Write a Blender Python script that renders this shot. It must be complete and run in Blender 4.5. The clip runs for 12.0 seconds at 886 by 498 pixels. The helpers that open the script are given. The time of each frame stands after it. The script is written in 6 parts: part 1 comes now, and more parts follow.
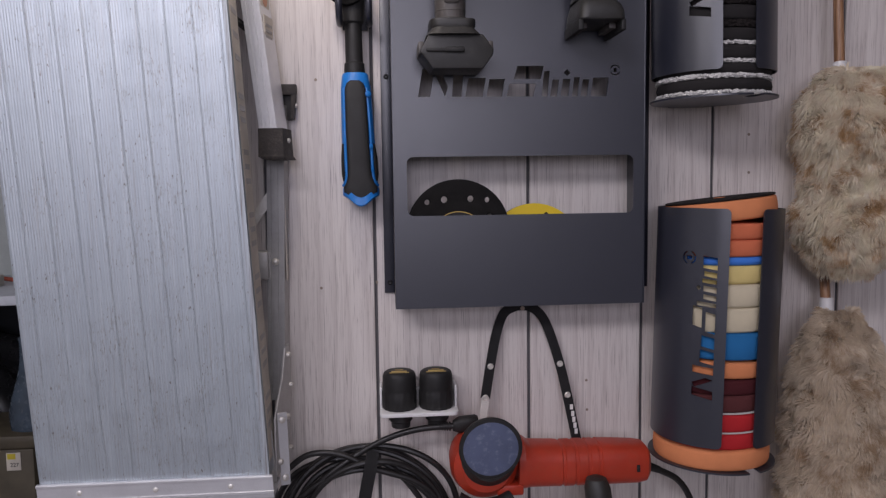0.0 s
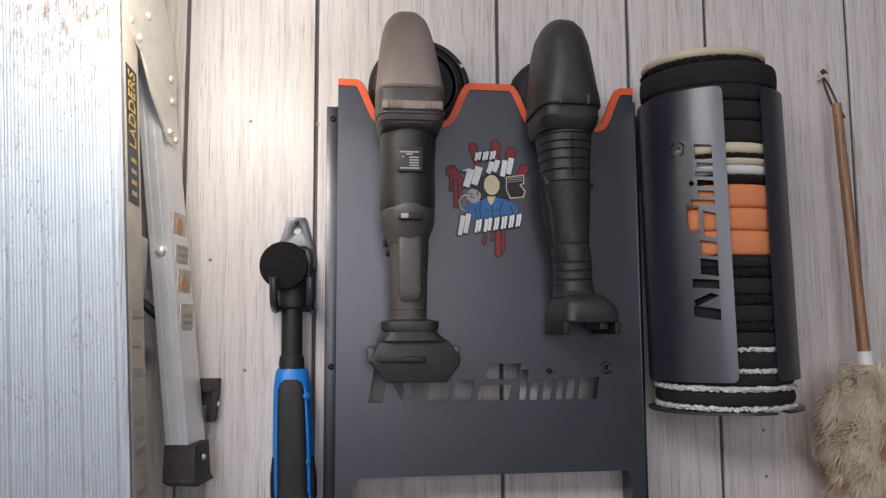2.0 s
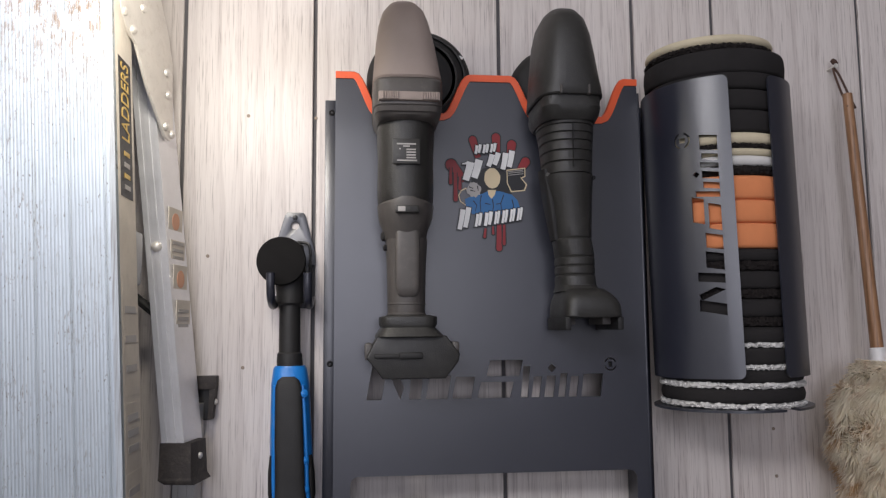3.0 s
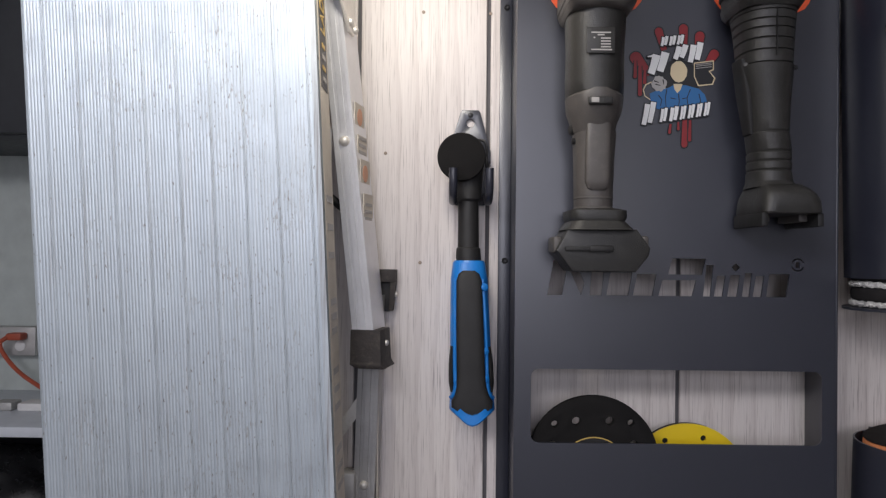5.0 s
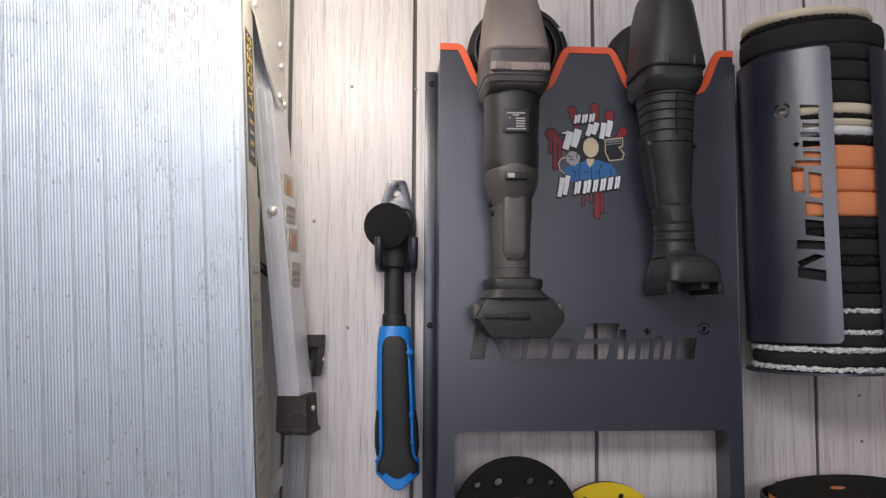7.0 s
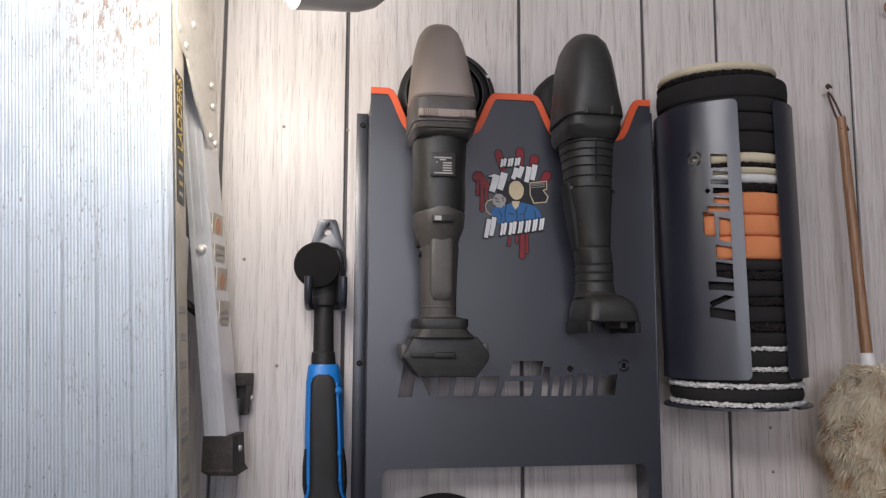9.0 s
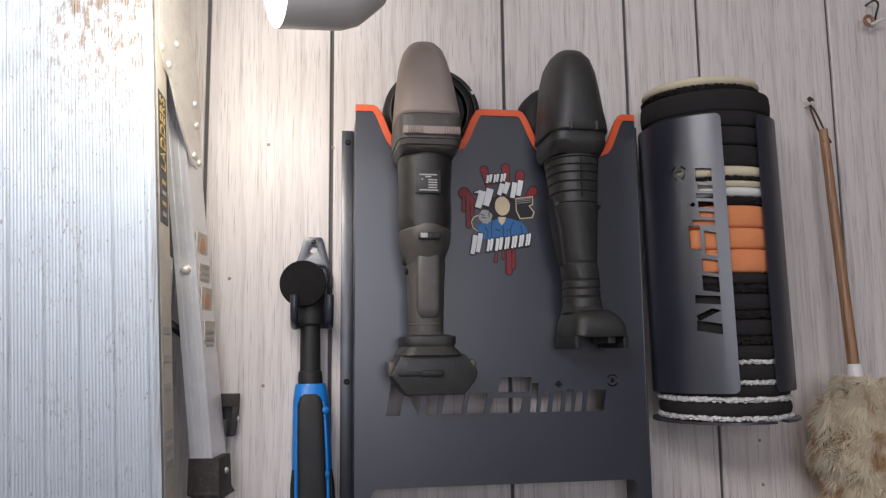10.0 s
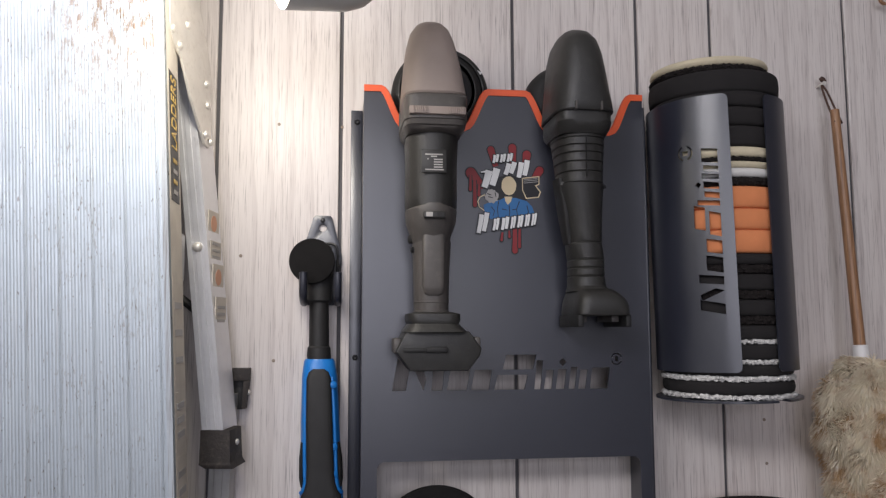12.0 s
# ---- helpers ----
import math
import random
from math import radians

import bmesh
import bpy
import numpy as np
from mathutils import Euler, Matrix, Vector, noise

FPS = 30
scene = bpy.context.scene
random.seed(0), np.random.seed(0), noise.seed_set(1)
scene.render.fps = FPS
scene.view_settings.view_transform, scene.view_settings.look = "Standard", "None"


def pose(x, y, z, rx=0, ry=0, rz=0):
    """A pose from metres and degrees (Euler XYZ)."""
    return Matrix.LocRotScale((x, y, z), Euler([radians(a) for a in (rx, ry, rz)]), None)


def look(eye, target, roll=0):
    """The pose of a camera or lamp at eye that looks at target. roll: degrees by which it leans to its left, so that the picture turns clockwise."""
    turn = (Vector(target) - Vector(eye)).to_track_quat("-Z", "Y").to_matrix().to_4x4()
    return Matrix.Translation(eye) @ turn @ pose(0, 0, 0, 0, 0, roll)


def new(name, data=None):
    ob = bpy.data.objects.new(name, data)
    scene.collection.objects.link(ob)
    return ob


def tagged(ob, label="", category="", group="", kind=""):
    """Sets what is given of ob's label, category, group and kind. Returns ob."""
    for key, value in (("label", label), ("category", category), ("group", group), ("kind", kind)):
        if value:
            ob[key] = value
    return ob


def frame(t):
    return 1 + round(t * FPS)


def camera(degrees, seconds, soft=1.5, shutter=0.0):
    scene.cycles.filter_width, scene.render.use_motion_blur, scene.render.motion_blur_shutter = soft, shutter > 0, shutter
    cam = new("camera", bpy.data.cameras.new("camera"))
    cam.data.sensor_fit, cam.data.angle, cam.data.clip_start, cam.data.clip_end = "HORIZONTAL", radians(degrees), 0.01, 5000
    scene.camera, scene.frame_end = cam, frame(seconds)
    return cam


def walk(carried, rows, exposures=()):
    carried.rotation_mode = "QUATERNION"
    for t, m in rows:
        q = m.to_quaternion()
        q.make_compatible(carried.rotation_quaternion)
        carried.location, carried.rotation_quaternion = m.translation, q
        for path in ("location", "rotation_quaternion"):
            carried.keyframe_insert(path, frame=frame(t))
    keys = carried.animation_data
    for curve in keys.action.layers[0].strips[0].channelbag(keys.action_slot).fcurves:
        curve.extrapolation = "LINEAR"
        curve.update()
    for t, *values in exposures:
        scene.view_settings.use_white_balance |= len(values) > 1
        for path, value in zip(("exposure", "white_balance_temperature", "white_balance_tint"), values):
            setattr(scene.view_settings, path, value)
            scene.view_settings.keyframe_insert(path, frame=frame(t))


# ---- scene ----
cam = camera(60.2, 12.0, soft=1.3)
PATH = [
    (0, (-0.093, 0.0, 1.201), (0.07, 1.986, 1.028), -0.8),
    (0.5, (-0.131, 0.079, 1.257), (0.077, 2.067, 1.175), 0.1),
    (1, (-0.144, 0.135, 1.335), (0.123, 2.113, 1.469), 0.0),
    (1.5, (-0.1, 0.157, 1.368), (0.184, 2.126, 1.575), -0.8),
    (2, (-0.065, 0.17, 1.379), (0.183, 2.144, 1.58), -0.3),
    (2.5, (-0.055, 0.18, 1.381), (0.182, 2.157, 1.573), -0.1),
    (2.7, (-0.049, 0.183, 1.376), (0.175, 2.159, 1.583), -0.3),
    (4.3, (-0.076, 0.183, 1.368), (0.082, 2.17, 1.527), 0.4),
    (4.5, (-0.098, 0.186, 1.353), (-0.01, 2.179, 1.485), 1.1),
    (5, (-0.139, 0.188, 1.341), (-0.158, 2.188, 1.36), 0.6),
    (5.5, (-0.146, 0.19, 1.335), (-0.138, 2.19, 1.317), 0.4),
    (6, (-0.148, 0.188, 1.338), (-0.139, 2.187, 1.297), -0.0),
    (6.5, (-0.152, 0.18, 1.335), (-0.097, 2.179, 1.346), 0.4),
    (7, (-0.121, 0.16, 1.358), (0.006, 2.151, 1.507), 0.3),
    (7.2, (-0.12, 0.158, 1.364), (0.046, 2.144, 1.529), -0.0),
    (8.8, (-0.116, 0.147, 1.364), (0.157, 2.12, 1.548), 0.2),
    (9, (-0.11, 0.141, 1.37), (0.169, 2.11, 1.589), 0.2),
    (9.5, (-0.109, 0.139, 1.377), (0.201, 2.1, 1.623), 0.0),
    (10, (-0.108, 0.143, 1.374), (0.201, 2.102, 1.627), -0.6),
    (10.5, (-0.114, 0.139, 1.371), (0.183, 2.101, 1.621), -0.8),
    (11, (-0.118, 0.139, 1.369), (0.187, 2.103, 1.587), -0.5),
    (11.5, (-0.109, 0.132, 1.374), (0.184, 2.1, 1.576), -0.3),
    (12, (-0.095, 0.13, 1.372), (0.162, 2.104, 1.572), -0.1),
]
walk(cam, [(t, look(eye, target, roll)) for t, eye, target, roll in PATH], [(0, -0.14, 6400, 18), (0.6, -0.06, 6450, 16), (1.0, -0.02, 6450, 14), (1.8, 0.0, 6500, 10), (4.3, 0.0, 6450, 10), (7.0, 0.0, 6450, 11), (9.0, 0.0, 6500, 10), (12, 0.0, 6500, 10)])

from mathutils.geometry import delaunay_2d_cdt

# ---- world and light ----
world = bpy.data.worlds.new("room_dark")
world.use_nodes = True
world.node_tree.nodes["Background"].inputs[0].default_value = (0.8, 0.88, 1.0, 1)
world.node_tree.nodes["Background"].inputs[1].default_value = 0.05
scene.world = world


def area_lamp(name, eye, target, sx, sy, watts, colour):
    data = bpy.data.lights.new(name, "AREA")
    data.shape, data.size, data.size_y = "RECTANGLE", sx, sy
    data.energy, data.color = watts, colour
    ob = new(name, data)
    ob.matrix_world = look(eye, target)
    return ob


KEY_EYE, KEY_TARGET = (-1.00, -0.80, 2.18), (-0.40, 0.9, 1.2)
area_lamp("ceiling_lamp_light", KEY_EYE, KEY_TARGET, 1.2, 0.30, 14.5, (0.98, 0.95, 1.0))
WINDOW = (-0.75, 0.42, 1.25, 2.10)
area_lamp("window_daylight", (-0.165, -2.19, 1.675), (-0.165, 1.0, 1.675), 1.13, 0.81, 17.0, (0.94, 0.94, 1.08))
LAMP_MOUTH = Vector((-0.147, 0.737, 1.668))
LAMP_AXIS = Vector((-0.94, -0.28, -0.14)).normalized()
bulb_light = bpy.data.lights.new("wall_lamp_light", "POINT")
bulb_light.energy, bulb_light.color, bulb_light.shadow_soft_size = 2.4, (1.0, 0.93, 0.81), 0.03
new("wall_lamp_light", bulb_light).location = LAMP_MOUTH + LAMP_AXIS * 0.048


# ---- materials ----
def srgb(r, g, b):
    return tuple((c / 12.92 if c <= 0.04045 else ((c + 0.055) / 1.055) ** 2.4) for c in (r / 255, g / 255, b / 255))


def shader(name, colour, rough=0.5, metal=0.0, spec=0.5):
    m = bpy.data.materials.new(name)
    m.use_nodes = True
    b = m.node_tree.nodes["Principled BSDF"]
    b.inputs["Base Color"].default_value = (*colour, 1)
    b.inputs["Roughness"].default_value = rough
    b.inputs["Metallic"].default_value = metal
    b.inputs["Specular IOR Level"].default_value = spec
    return m, m.node_tree.nodes, m.node_tree.links, b


def coords(nodes, links, scale, offset=None):
    tc = nodes.new("ShaderNodeTexCoord")
    mp = nodes.new("ShaderNodeMapping")
    mp.inputs["Scale"].default_value = scale
    links.new(tc.outputs["Object"], mp.inputs["Vector"])
    if offset is not None:
        links.new(offset, mp.inputs["Location"])
    return mp.outputs["Vector"]


def noise_node(nodes, links, vec, scale, detail=4.0, rough=0.55, distort=0.0):
    n = nodes.new("ShaderNodeTexNoise")
    n.inputs["Scale"].default_value = scale
    n.inputs["Detail"].default_value = detail
    n.inputs["Roughness"].default_value = rough
    n.inputs["Distortion"].default_value = distort
    links.new(vec, n.inputs["Vector"])
    return n.outputs["Fac"]


def ramp(nodes, links, fac, stops):
    r = nodes.new("ShaderNodeValToRGB")
    e = r.color_ramp.elements
    while len(e) < len(stops):
        e.new(0.5)
    for k, (p, c) in enumerate(stops):
        e[k].position = p
        e[k].color = (*c, 1)
    links.new(fac, r.inputs["Fac"])
    return r.outputs["Color"]


def mix(nodes, links, fac, a, b, mode="MIX"):
    n = nodes.new("ShaderNodeMix")
    n.data_type, n.blend_type = "RGBA", mode
    for sock, val in ((n.inputs[0], fac), (n.inputs[6], a), (n.inputs[7], b)):
        if hasattr(val, "links"):
            links.new(val, sock)
        else:
            sock.default_value = val if isinstance(val, float) else (*val, 1)
    return n.outputs[2]


def bump(nodes, links, bsdf, height, strength, dist):
    n = nodes.new("ShaderNodeBump")
    n.inputs["Strength"].default_value = strength
    n.inputs["Distance"].default_value = dist
    links.new(height, n.inputs["Height"])
    links.new(n.outputs["Normal"], bsdf.inputs["Normal"])


def worn(name, colour, rough=0.5, metal=0.0, grain=600.0, vary=0.12, relief=0.0003, dust=0.0, dust_colour=(0.45, 0.43, 0.4), spec=0.5, gloss=0.06):
    """A surface with fine grain, large soft variation, gloss variation and a little dust."""
    m, nodes, links, b = shader(name, colour, rough, metal, spec)
    v = coords(nodes, links, (1, 1, 1))
    big = noise_node(nodes, links, v, 22.0, 5.0)
    fine = noise_node(nodes, links, v, grain, 2.0)
    lo = tuple(c * (1 - vary) for c in colour)
    hi = tuple(min(1, c * (1 + vary)) for c in colour)
    col = ramp(nodes, links, big, [(0.3, lo), (0.7, hi)])
    if dust > 0:
        d = ramp(nodes, links, noise_node(nodes, links, v, 130.0, 6.0, 0.7), [(0.52, (0, 0, 0)), (0.75, (dust, dust, dust))])
        col = mix(nodes, links, d, col, dust_colour)
    links.new(col, b.inputs["Base Color"])
    rr = ramp(nodes, links, noise_node(nodes, links, v, 60.0, 4.0), [(0.3, (rough - gloss,) * 3), (0.7, (rough + gloss,) * 3)])
    links.new(rr, b.inputs["Roughness"])
    if relief:
        bump(nodes, links, b, fine, 0.5, relief)
    return m


def plank_material():
    """White-washed grey wood print on hardboard, grain upright, each board with its own cut."""
    m, nodes, links, b = shader("whitewashed_board", (0.6, 0.58, 0.56), 0.42)
    info = nodes.new("ShaderNodeObjectInfo")
    off = nodes.new("ShaderNodeCombineXYZ")
    k = nodes.new("ShaderNodeMath")
    k.operation, k.inputs[1].default_value = "MULTIPLY", 37.0
    links.new(info.outputs["Random"], k.inputs[0])
    for s in (0, 2):
        links.new(k.outputs[0], off.inputs[s])
    wide = coords(nodes, links, (9.0, 1.0, 1.3), off.outputs[0])
    cath = nodes.new("ShaderNodeTexWave")
    cath.wave_type, cath.bands_direction, cath.wave_profile = "BANDS", "X", "SAW"
    for key, val in (("Scale", 1.5), ("Distortion", 10.0), ("Detail", 3.0), ("Detail Scale", 0.7), ("Detail Roughness", 0.6)):
        cath.inputs[key].default_value = val
    links.new(wide, cath.inputs["Vector"])
    hair = noise_node(nodes, links, coords(nodes, links, (820.0, 1.0, 16.0), off.outputs[0]), 1.0, 3.0, 0.7, 0.2)
    fine = noise_node(nodes, links, coords(nodes, links, (300.0, 1.0, 9.0), off.outputs[0]), 1.0, 5.0, 0.65, 0.5)
    mid = noise_node(nodes, links, coords(nodes, links, (52.0, 1.0, 4.0), off.outputs[0]), 1.0, 4.0, 0.6, 0.9)
    blot = noise_node(nodes, links, coords(nodes, links, (9.0, 1.0, 3.0), off.outputs[0]), 1.0, 4.0)
    base = ramp(nodes, links, mid, [(0.32, srgb(190, 181, 177)), (0.50, srgb(216, 211, 208)), (0.72, srgb(228, 224, 221))])
    streak = ramp(nodes, links, fine, [(0.35, srgb(126, 110, 106)), (0.45, srgb(218, 212, 209)), (0.70, srgb(240, 237, 234))])
    lines = ramp(nodes, links, hair, [(0.34, srgb(98, 86, 82)), (0.43, srgb(230, 225, 222)), (0.75, srgb(246, 244, 242))])
    ring = ramp(nodes, links, cath.outputs["Fac"], [(0.0, srgb(232, 229, 226)), (0.62, srgb(226, 222, 219)), (0.94, srgb(166, 150, 145)), (1.0, srgb(214, 208, 205))])
    col = mix(nodes, links, 0.5, base, streak)
    col = mix(nodes, links, ramp(nodes, links, mid, [(0.35, (0.62,) * 3), (0.65, (0.26,) * 3)]), col, lines)
    col = mix(nodes, links, 0.28, col, ring, "MULTIPLY")
    col = mix(nodes, links, ramp(nodes, links, blot, [(0.45, (0, 0, 0)), (0.8, (0.22, 0.22, 0.22))]), col, srgb(190, 180, 178))
    col = mix(nodes, links, 1.0, col, (1.0, 0.975, 0.958), "MULTIPLY")
    links.new(col, b.inputs["Base Color"])
    bump(nodes, links, b, hair, 0.3, 0.0004)
    return m


def deck_material():
    """Ribbed mill-finish aluminium with dark specks, streaks of grime and a patch of rust-brown dirt near the top."""
    m, nodes, links, b = shader("deck_aluminium", (0.72, 0.74, 0.77), 0.48, 0.8)
    v = coords(nodes, links, (1, 1, 1))
    streak = noise_node(nodes, links, coords(nodes, links, (350.0, 1.0, 0.8)), 1.0, 3.0, 0.6)
    col = ramp(nodes, links, streak, [(0.3, (0.48, 0.535, 0.58)), (0.6, (0.54, 0.595, 0.635)), (0.8, (0.60, 0.645, 0.68))])
    blot = noise_node(nodes, links, coords(nodes, links, (6.0, 1.0, 2.0)), 3.0, 6.0, 0.6)
    col = mix(nodes, links, ramp(nodes, links, blot, [(0.45, (0, 0, 0)), (0.8, (0.22, 0.22, 0.22))]), col, (0.36, 0.41, 0.48))
    speck = ramp(nodes, links, noise_node(nodes, links, coords(nodes, links, (1.6, 1.0, 0.6)), 230.0, 2.0, 0.6), [(0.67, (0, 0, 0)), (0.73, (0.75, 0.75, 0.75))])
    col = mix(nodes, links, speck, col, (0.17, 0.14, 0.12))
    line = noise_node(nodes, links, coords(nodes, links, (520.0, 1.0, 5.0)), 1.0, 4.0, 0.7)
    col = mix(nodes, links, ramp(nodes, links, line, [(0.56, (0, 0, 0)), (0.72, (0.42, 0.42, 0.42))]), col, (0.30, 0.24, 0.20))
    dirt = noise_node(nodes, links, coords(nodes, links, (1.9, 1.0, 0.35)), 330.0, 3.0, 0.75)
    film = noise_node(nodes, links, coords(nodes, links, (1.2, 1.0, 0.7)), 17.0, 5.0, 0.7)
    grime = mix(nodes, links, 1.0, ramp(nodes, links, dirt, [(0.55, (0, 0, 0)), (0.68, (0.7, 0.7, 0.7))]), ramp(nodes, links, film, [(0.45, (0, 0, 0)), (0.62, (1, 1, 1))]), "MULTIPLY")
    col = mix(nodes, links, grime, col, (0.20, 0.15, 0.11))
    sep = nodes.new("ShaderNodeSeparateXYZ")
    links.new(v, sep.inputs[0])
    height = ramp(nodes, links, sep.outputs["Z"], [(0.66, (0, 0, 0)), (0.78, (1, 1, 1))])
    rust = ramp(nodes, links, noise_node(nodes, links, coords(nodes, links, (2.6, 1.0, 0.9)), 75.0, 7.0, 0.75), [(0.50, (0, 0, 0)), (0.57, (0.92, 0.92, 0.92))])
    side = ramp(nodes, links, sep.outputs["X"], [(0.0, (0.15, 0.15, 0.15)), (0.035, (0.9, 0.9, 0.9)), (0.10, (1, 1, 1)), (0.115, (0.3, 0.3, 0.3))])
    where = mix(nodes, links, 1.0, height, side, "MULTIPLY")
    col = mix(nodes, links, mix(nodes, links, 1.0, rust, where, "MULTIPLY"), col, (0.26, 0.17, 0.10))
    links.new(col, b.inputs["Base Color"])
    rr = ramp(nodes, links, noise_node(nodes, links, v, 40.0, 4.0), [(0.3, (0.44,) * 3), (0.7, (0.58,) * 3)])
    links.new(rr, b.inputs["Roughness"])
    return m


def groove_material():
    """Grime caught between the deck's ribs, broken along its length."""
    m, nodes, links, b = shader("deck_groove_grime", (0.4, 0.41, 0.43), 0.6, 0.5)
    run = noise_node(nodes, links, coords(nodes, links, (380.0, 1.0, 9.0)), 1.0, 5.0, 0.7)
    links.new(ramp(nodes, links, run, [(0.34, (0.26, 0.245, 0.24)), (0.48, (0.43, 0.455, 0.48)), (0.60, (0.54, 0.59, 0.625))]), b.inputs["Base Color"])
    return m


def wool_material(name, light, dark):
    m, nodes, links, b = shader(name, light, 0.95, 0.0, 0.1)
    geo = nodes.new("ShaderNodeNewGeometry")
    v = coords(nodes, links, (1, 1, 1))
    big = noise_node(nodes, links, v, 34.0, 4.0, 0.65)
    col = ramp(nodes, links, big, [(0.36, dark), (0.50, light), (0.8, tuple(min(1, c * 1.15) for c in light))])
    tint = ramp(nodes, links, geo.outputs["Random Per Island"], [(0.0, (0.88, 0.85, 0.80)), (1.0, (1.0, 1.0, 1.0))])
    links.new(mix(nodes, links, 1.0, col, tint, "MULTIPLY"), b.inputs["Base Color"])
    b.inputs["Subsurface Weight"].default_value = 0.5
    b.inputs["Subsurface Radius"].default_value = (0.012, 0.010, 0.008)
    b.inputs["Subsurface Scale"].default_value = 1.0
    return m


def foam(name, colour):
    return worn(name, colour, 0.92, 0.0, 1500.0, 0.10, 0.0008, 0.0, spec=0.2)


def wood_material():
    m, nodes, links, b = shader("varnished_wood", (0.3, 0.17, 0.09), 0.45)
    g = noise_node(nodes, links, coords(nodes, links, (420.0, 420.0, 16.0)), 1.0, 4.0, 0.6, 0.4)
    links.new(ramp(nodes, links, g, [(0.3, srgb(110, 78, 54)), (0.55, srgb(158, 118, 86)), (0.8, srgb(178, 140, 106))]), b.inputs["Base Color"])
    bump(nodes, links, b, g, 0.3, 0.0003)
    return m


PLANK = plank_material()
DECK = deck_material()
DECK_GROOVE = groove_material()
GROOVE = worn("groove_grey", srgb(92, 90, 92), 0.8, vary=0.1)
PLASTER = worn("painted_plaster", (0.72, 0.72, 0.71), 0.85, vary=0.05)
FARWALL = worn("grey_green_wall_paint", (0.50, 0.54, 0.52), 0.7, vary=0.08)
# dark tone of the unseen east wall, chosen to weaken bounced light
DIMWALL = worn("unseen_wall_dark_bounce", (0.20, 0.18, 0.16), 0.7, vary=0.08)
CONCRETE = worn("concrete_floor", (0.38, 0.37, 0.36), 0.75, vary=0.2, grain=300.0)
POWDER = worn("dark_grey_powder_coat", srgb(39, 41, 52), 0.35, 0.0, 1800.0, 0.03, 0.0001, 0.0, spec=1.0, gloss=0.008)
TRIM = worn("orange_rubber_trim", srgb(246, 102, 56), 0.45, vary=0.08)
TAUPE = worn("taupe_rubber_cover", srgb(152, 138, 130), 0.62, vary=0.06, grain=1500.0)
BLACKP = worn("black_tool_plastic", srgb(45, 44, 42), 0.43, vary=0.12, grain=1100.0, relief=0.0006, dust=0.08, dust_colour=(0.18, 0.165, 0.15))
GREYP = worn("dark_grey_tool_plastic", srgb(80, 76, 73), 0.46, vary=0.12, grain=1600.0, dust=0.14, dust_colour=(0.28, 0.24, 0.2))
RUBBER = worn("black_rubber", srgb(29, 28, 28), 0.62, vary=0.15, grain=900.0)
DISCBLACK = worn("black_velcro", srgb(30, 29, 29), 0.95, vary=0.15, grain=1400.0, relief=0.001, spec=0.15)
BLUEP = worn("blue_plastic", srgb(28, 120, 200), 0.36, vary=0.07)
ALU_BAR = worn("polished_aluminium_bar", (0.78, 0.78, 0.80), 0.42, 0.65, vary=0.06, dust=0.1, dust_colour=(0.4, 0.37, 0.33))
ALU_OLD = worn("weathered_aluminium", (0.50, 0.49, 0.48), 0.55, 0.6, vary=0.12, dust=0.3, dust_colour=(0.33, 0.30, 0.27))
STEEL = worn("zinc_plated_steel", (0.76, 0.73, 0.68), 0.42, 0.5, vary=0.1, dust=0.3, dust_colour=(0.36, 0.30, 0.24))
SHOE = worn("worn_black_rubber_shoe", srgb(48, 43, 41), 0.7, vary=0.25, grain=400.0, relief=0.0008, dust=0.25, dust_colour=(0.24, 0.2, 0.16))
SCREW = worn("black_screw", (0.03, 0.03, 0.032), 0.4, 0.5)
NAIL = worn("dull_brown_nail", (0.30, 0.24, 0.19), 0.6, 0.3, vary=0.2)
WHITEP = worn("white_plastic", (0.78, 0.77, 0.76), 0.4, vary=0.04)
LAMPWHITE = worn("white_lamp_enamel", (0.80, 0.78, 0.74), 0.35, vary=0.03)
ORANGEP = worn("orange_red_plastic", srgb(174, 54, 32), 0.42, vary=0.12, grain=900.0, dust=0.25, dust_colour=(0.3, 0.1, 0.05))
PLATEBLUE = worn("scuffed_blue_grey_velcro", srgb(84, 92, 118), 0.75, vary=0.18, grain=700.0, dust=0.25, dust_colour=(0.5, 0.52, 0.58))
CABLE = worn("black_cable_rubber", srgb(30, 28, 28), 0.42, vary=0.12)
WEB = worn("black_webbing", srgb(27, 26, 27), 0.85, vary=0.15, grain=900.0, relief=0.001)
GREYWEB = worn("grey_webbing", srgb(205, 200, 194), 0.85, vary=0.15, grain=900.0, relief=0.001)
WOOD = wood_material()
LEATHER = worn("brown_leather", srgb(82, 58, 48), 0.7, vary=0.2)
WOOL = wool_material("tan_lambswool", srgb(248, 234, 208), srgb(206, 166, 120))
WOOL_GREY = wool_material("greyish_lambswool", srgb(234, 216, 190), srgb(198, 168, 136))
FOAM = {
    "orange": foam("orange_foam", srgb(222, 140, 94)), "deep_orange": foam("deep_orange_foam", srgb(212, 116, 82)),
    "black": foam("black_foam", srgb(44, 42, 42)), "cream": foam("cream_foam", srgb(212, 200, 172)),
    "white": foam("white_fleece", srgb(216, 214, 210)), "blue": foam("blue_foam", srgb(42, 112, 168)),
    "bright_blue": foam("bright_blue_foam", srgb(70, 130, 220)), "yellow": foam("yellow_foam", srgb(222, 200, 132)),
    "maroon": foam("maroon_foam", srgb(78, 34, 38)), "dark_maroon": foam("dark_maroon_foam", srgb(92, 50, 50)),
    "red": foam("red_foam", srgb(186, 44, 48)), "fuzz": foam("dark_microfibre", srgb(36, 32, 31)),
}
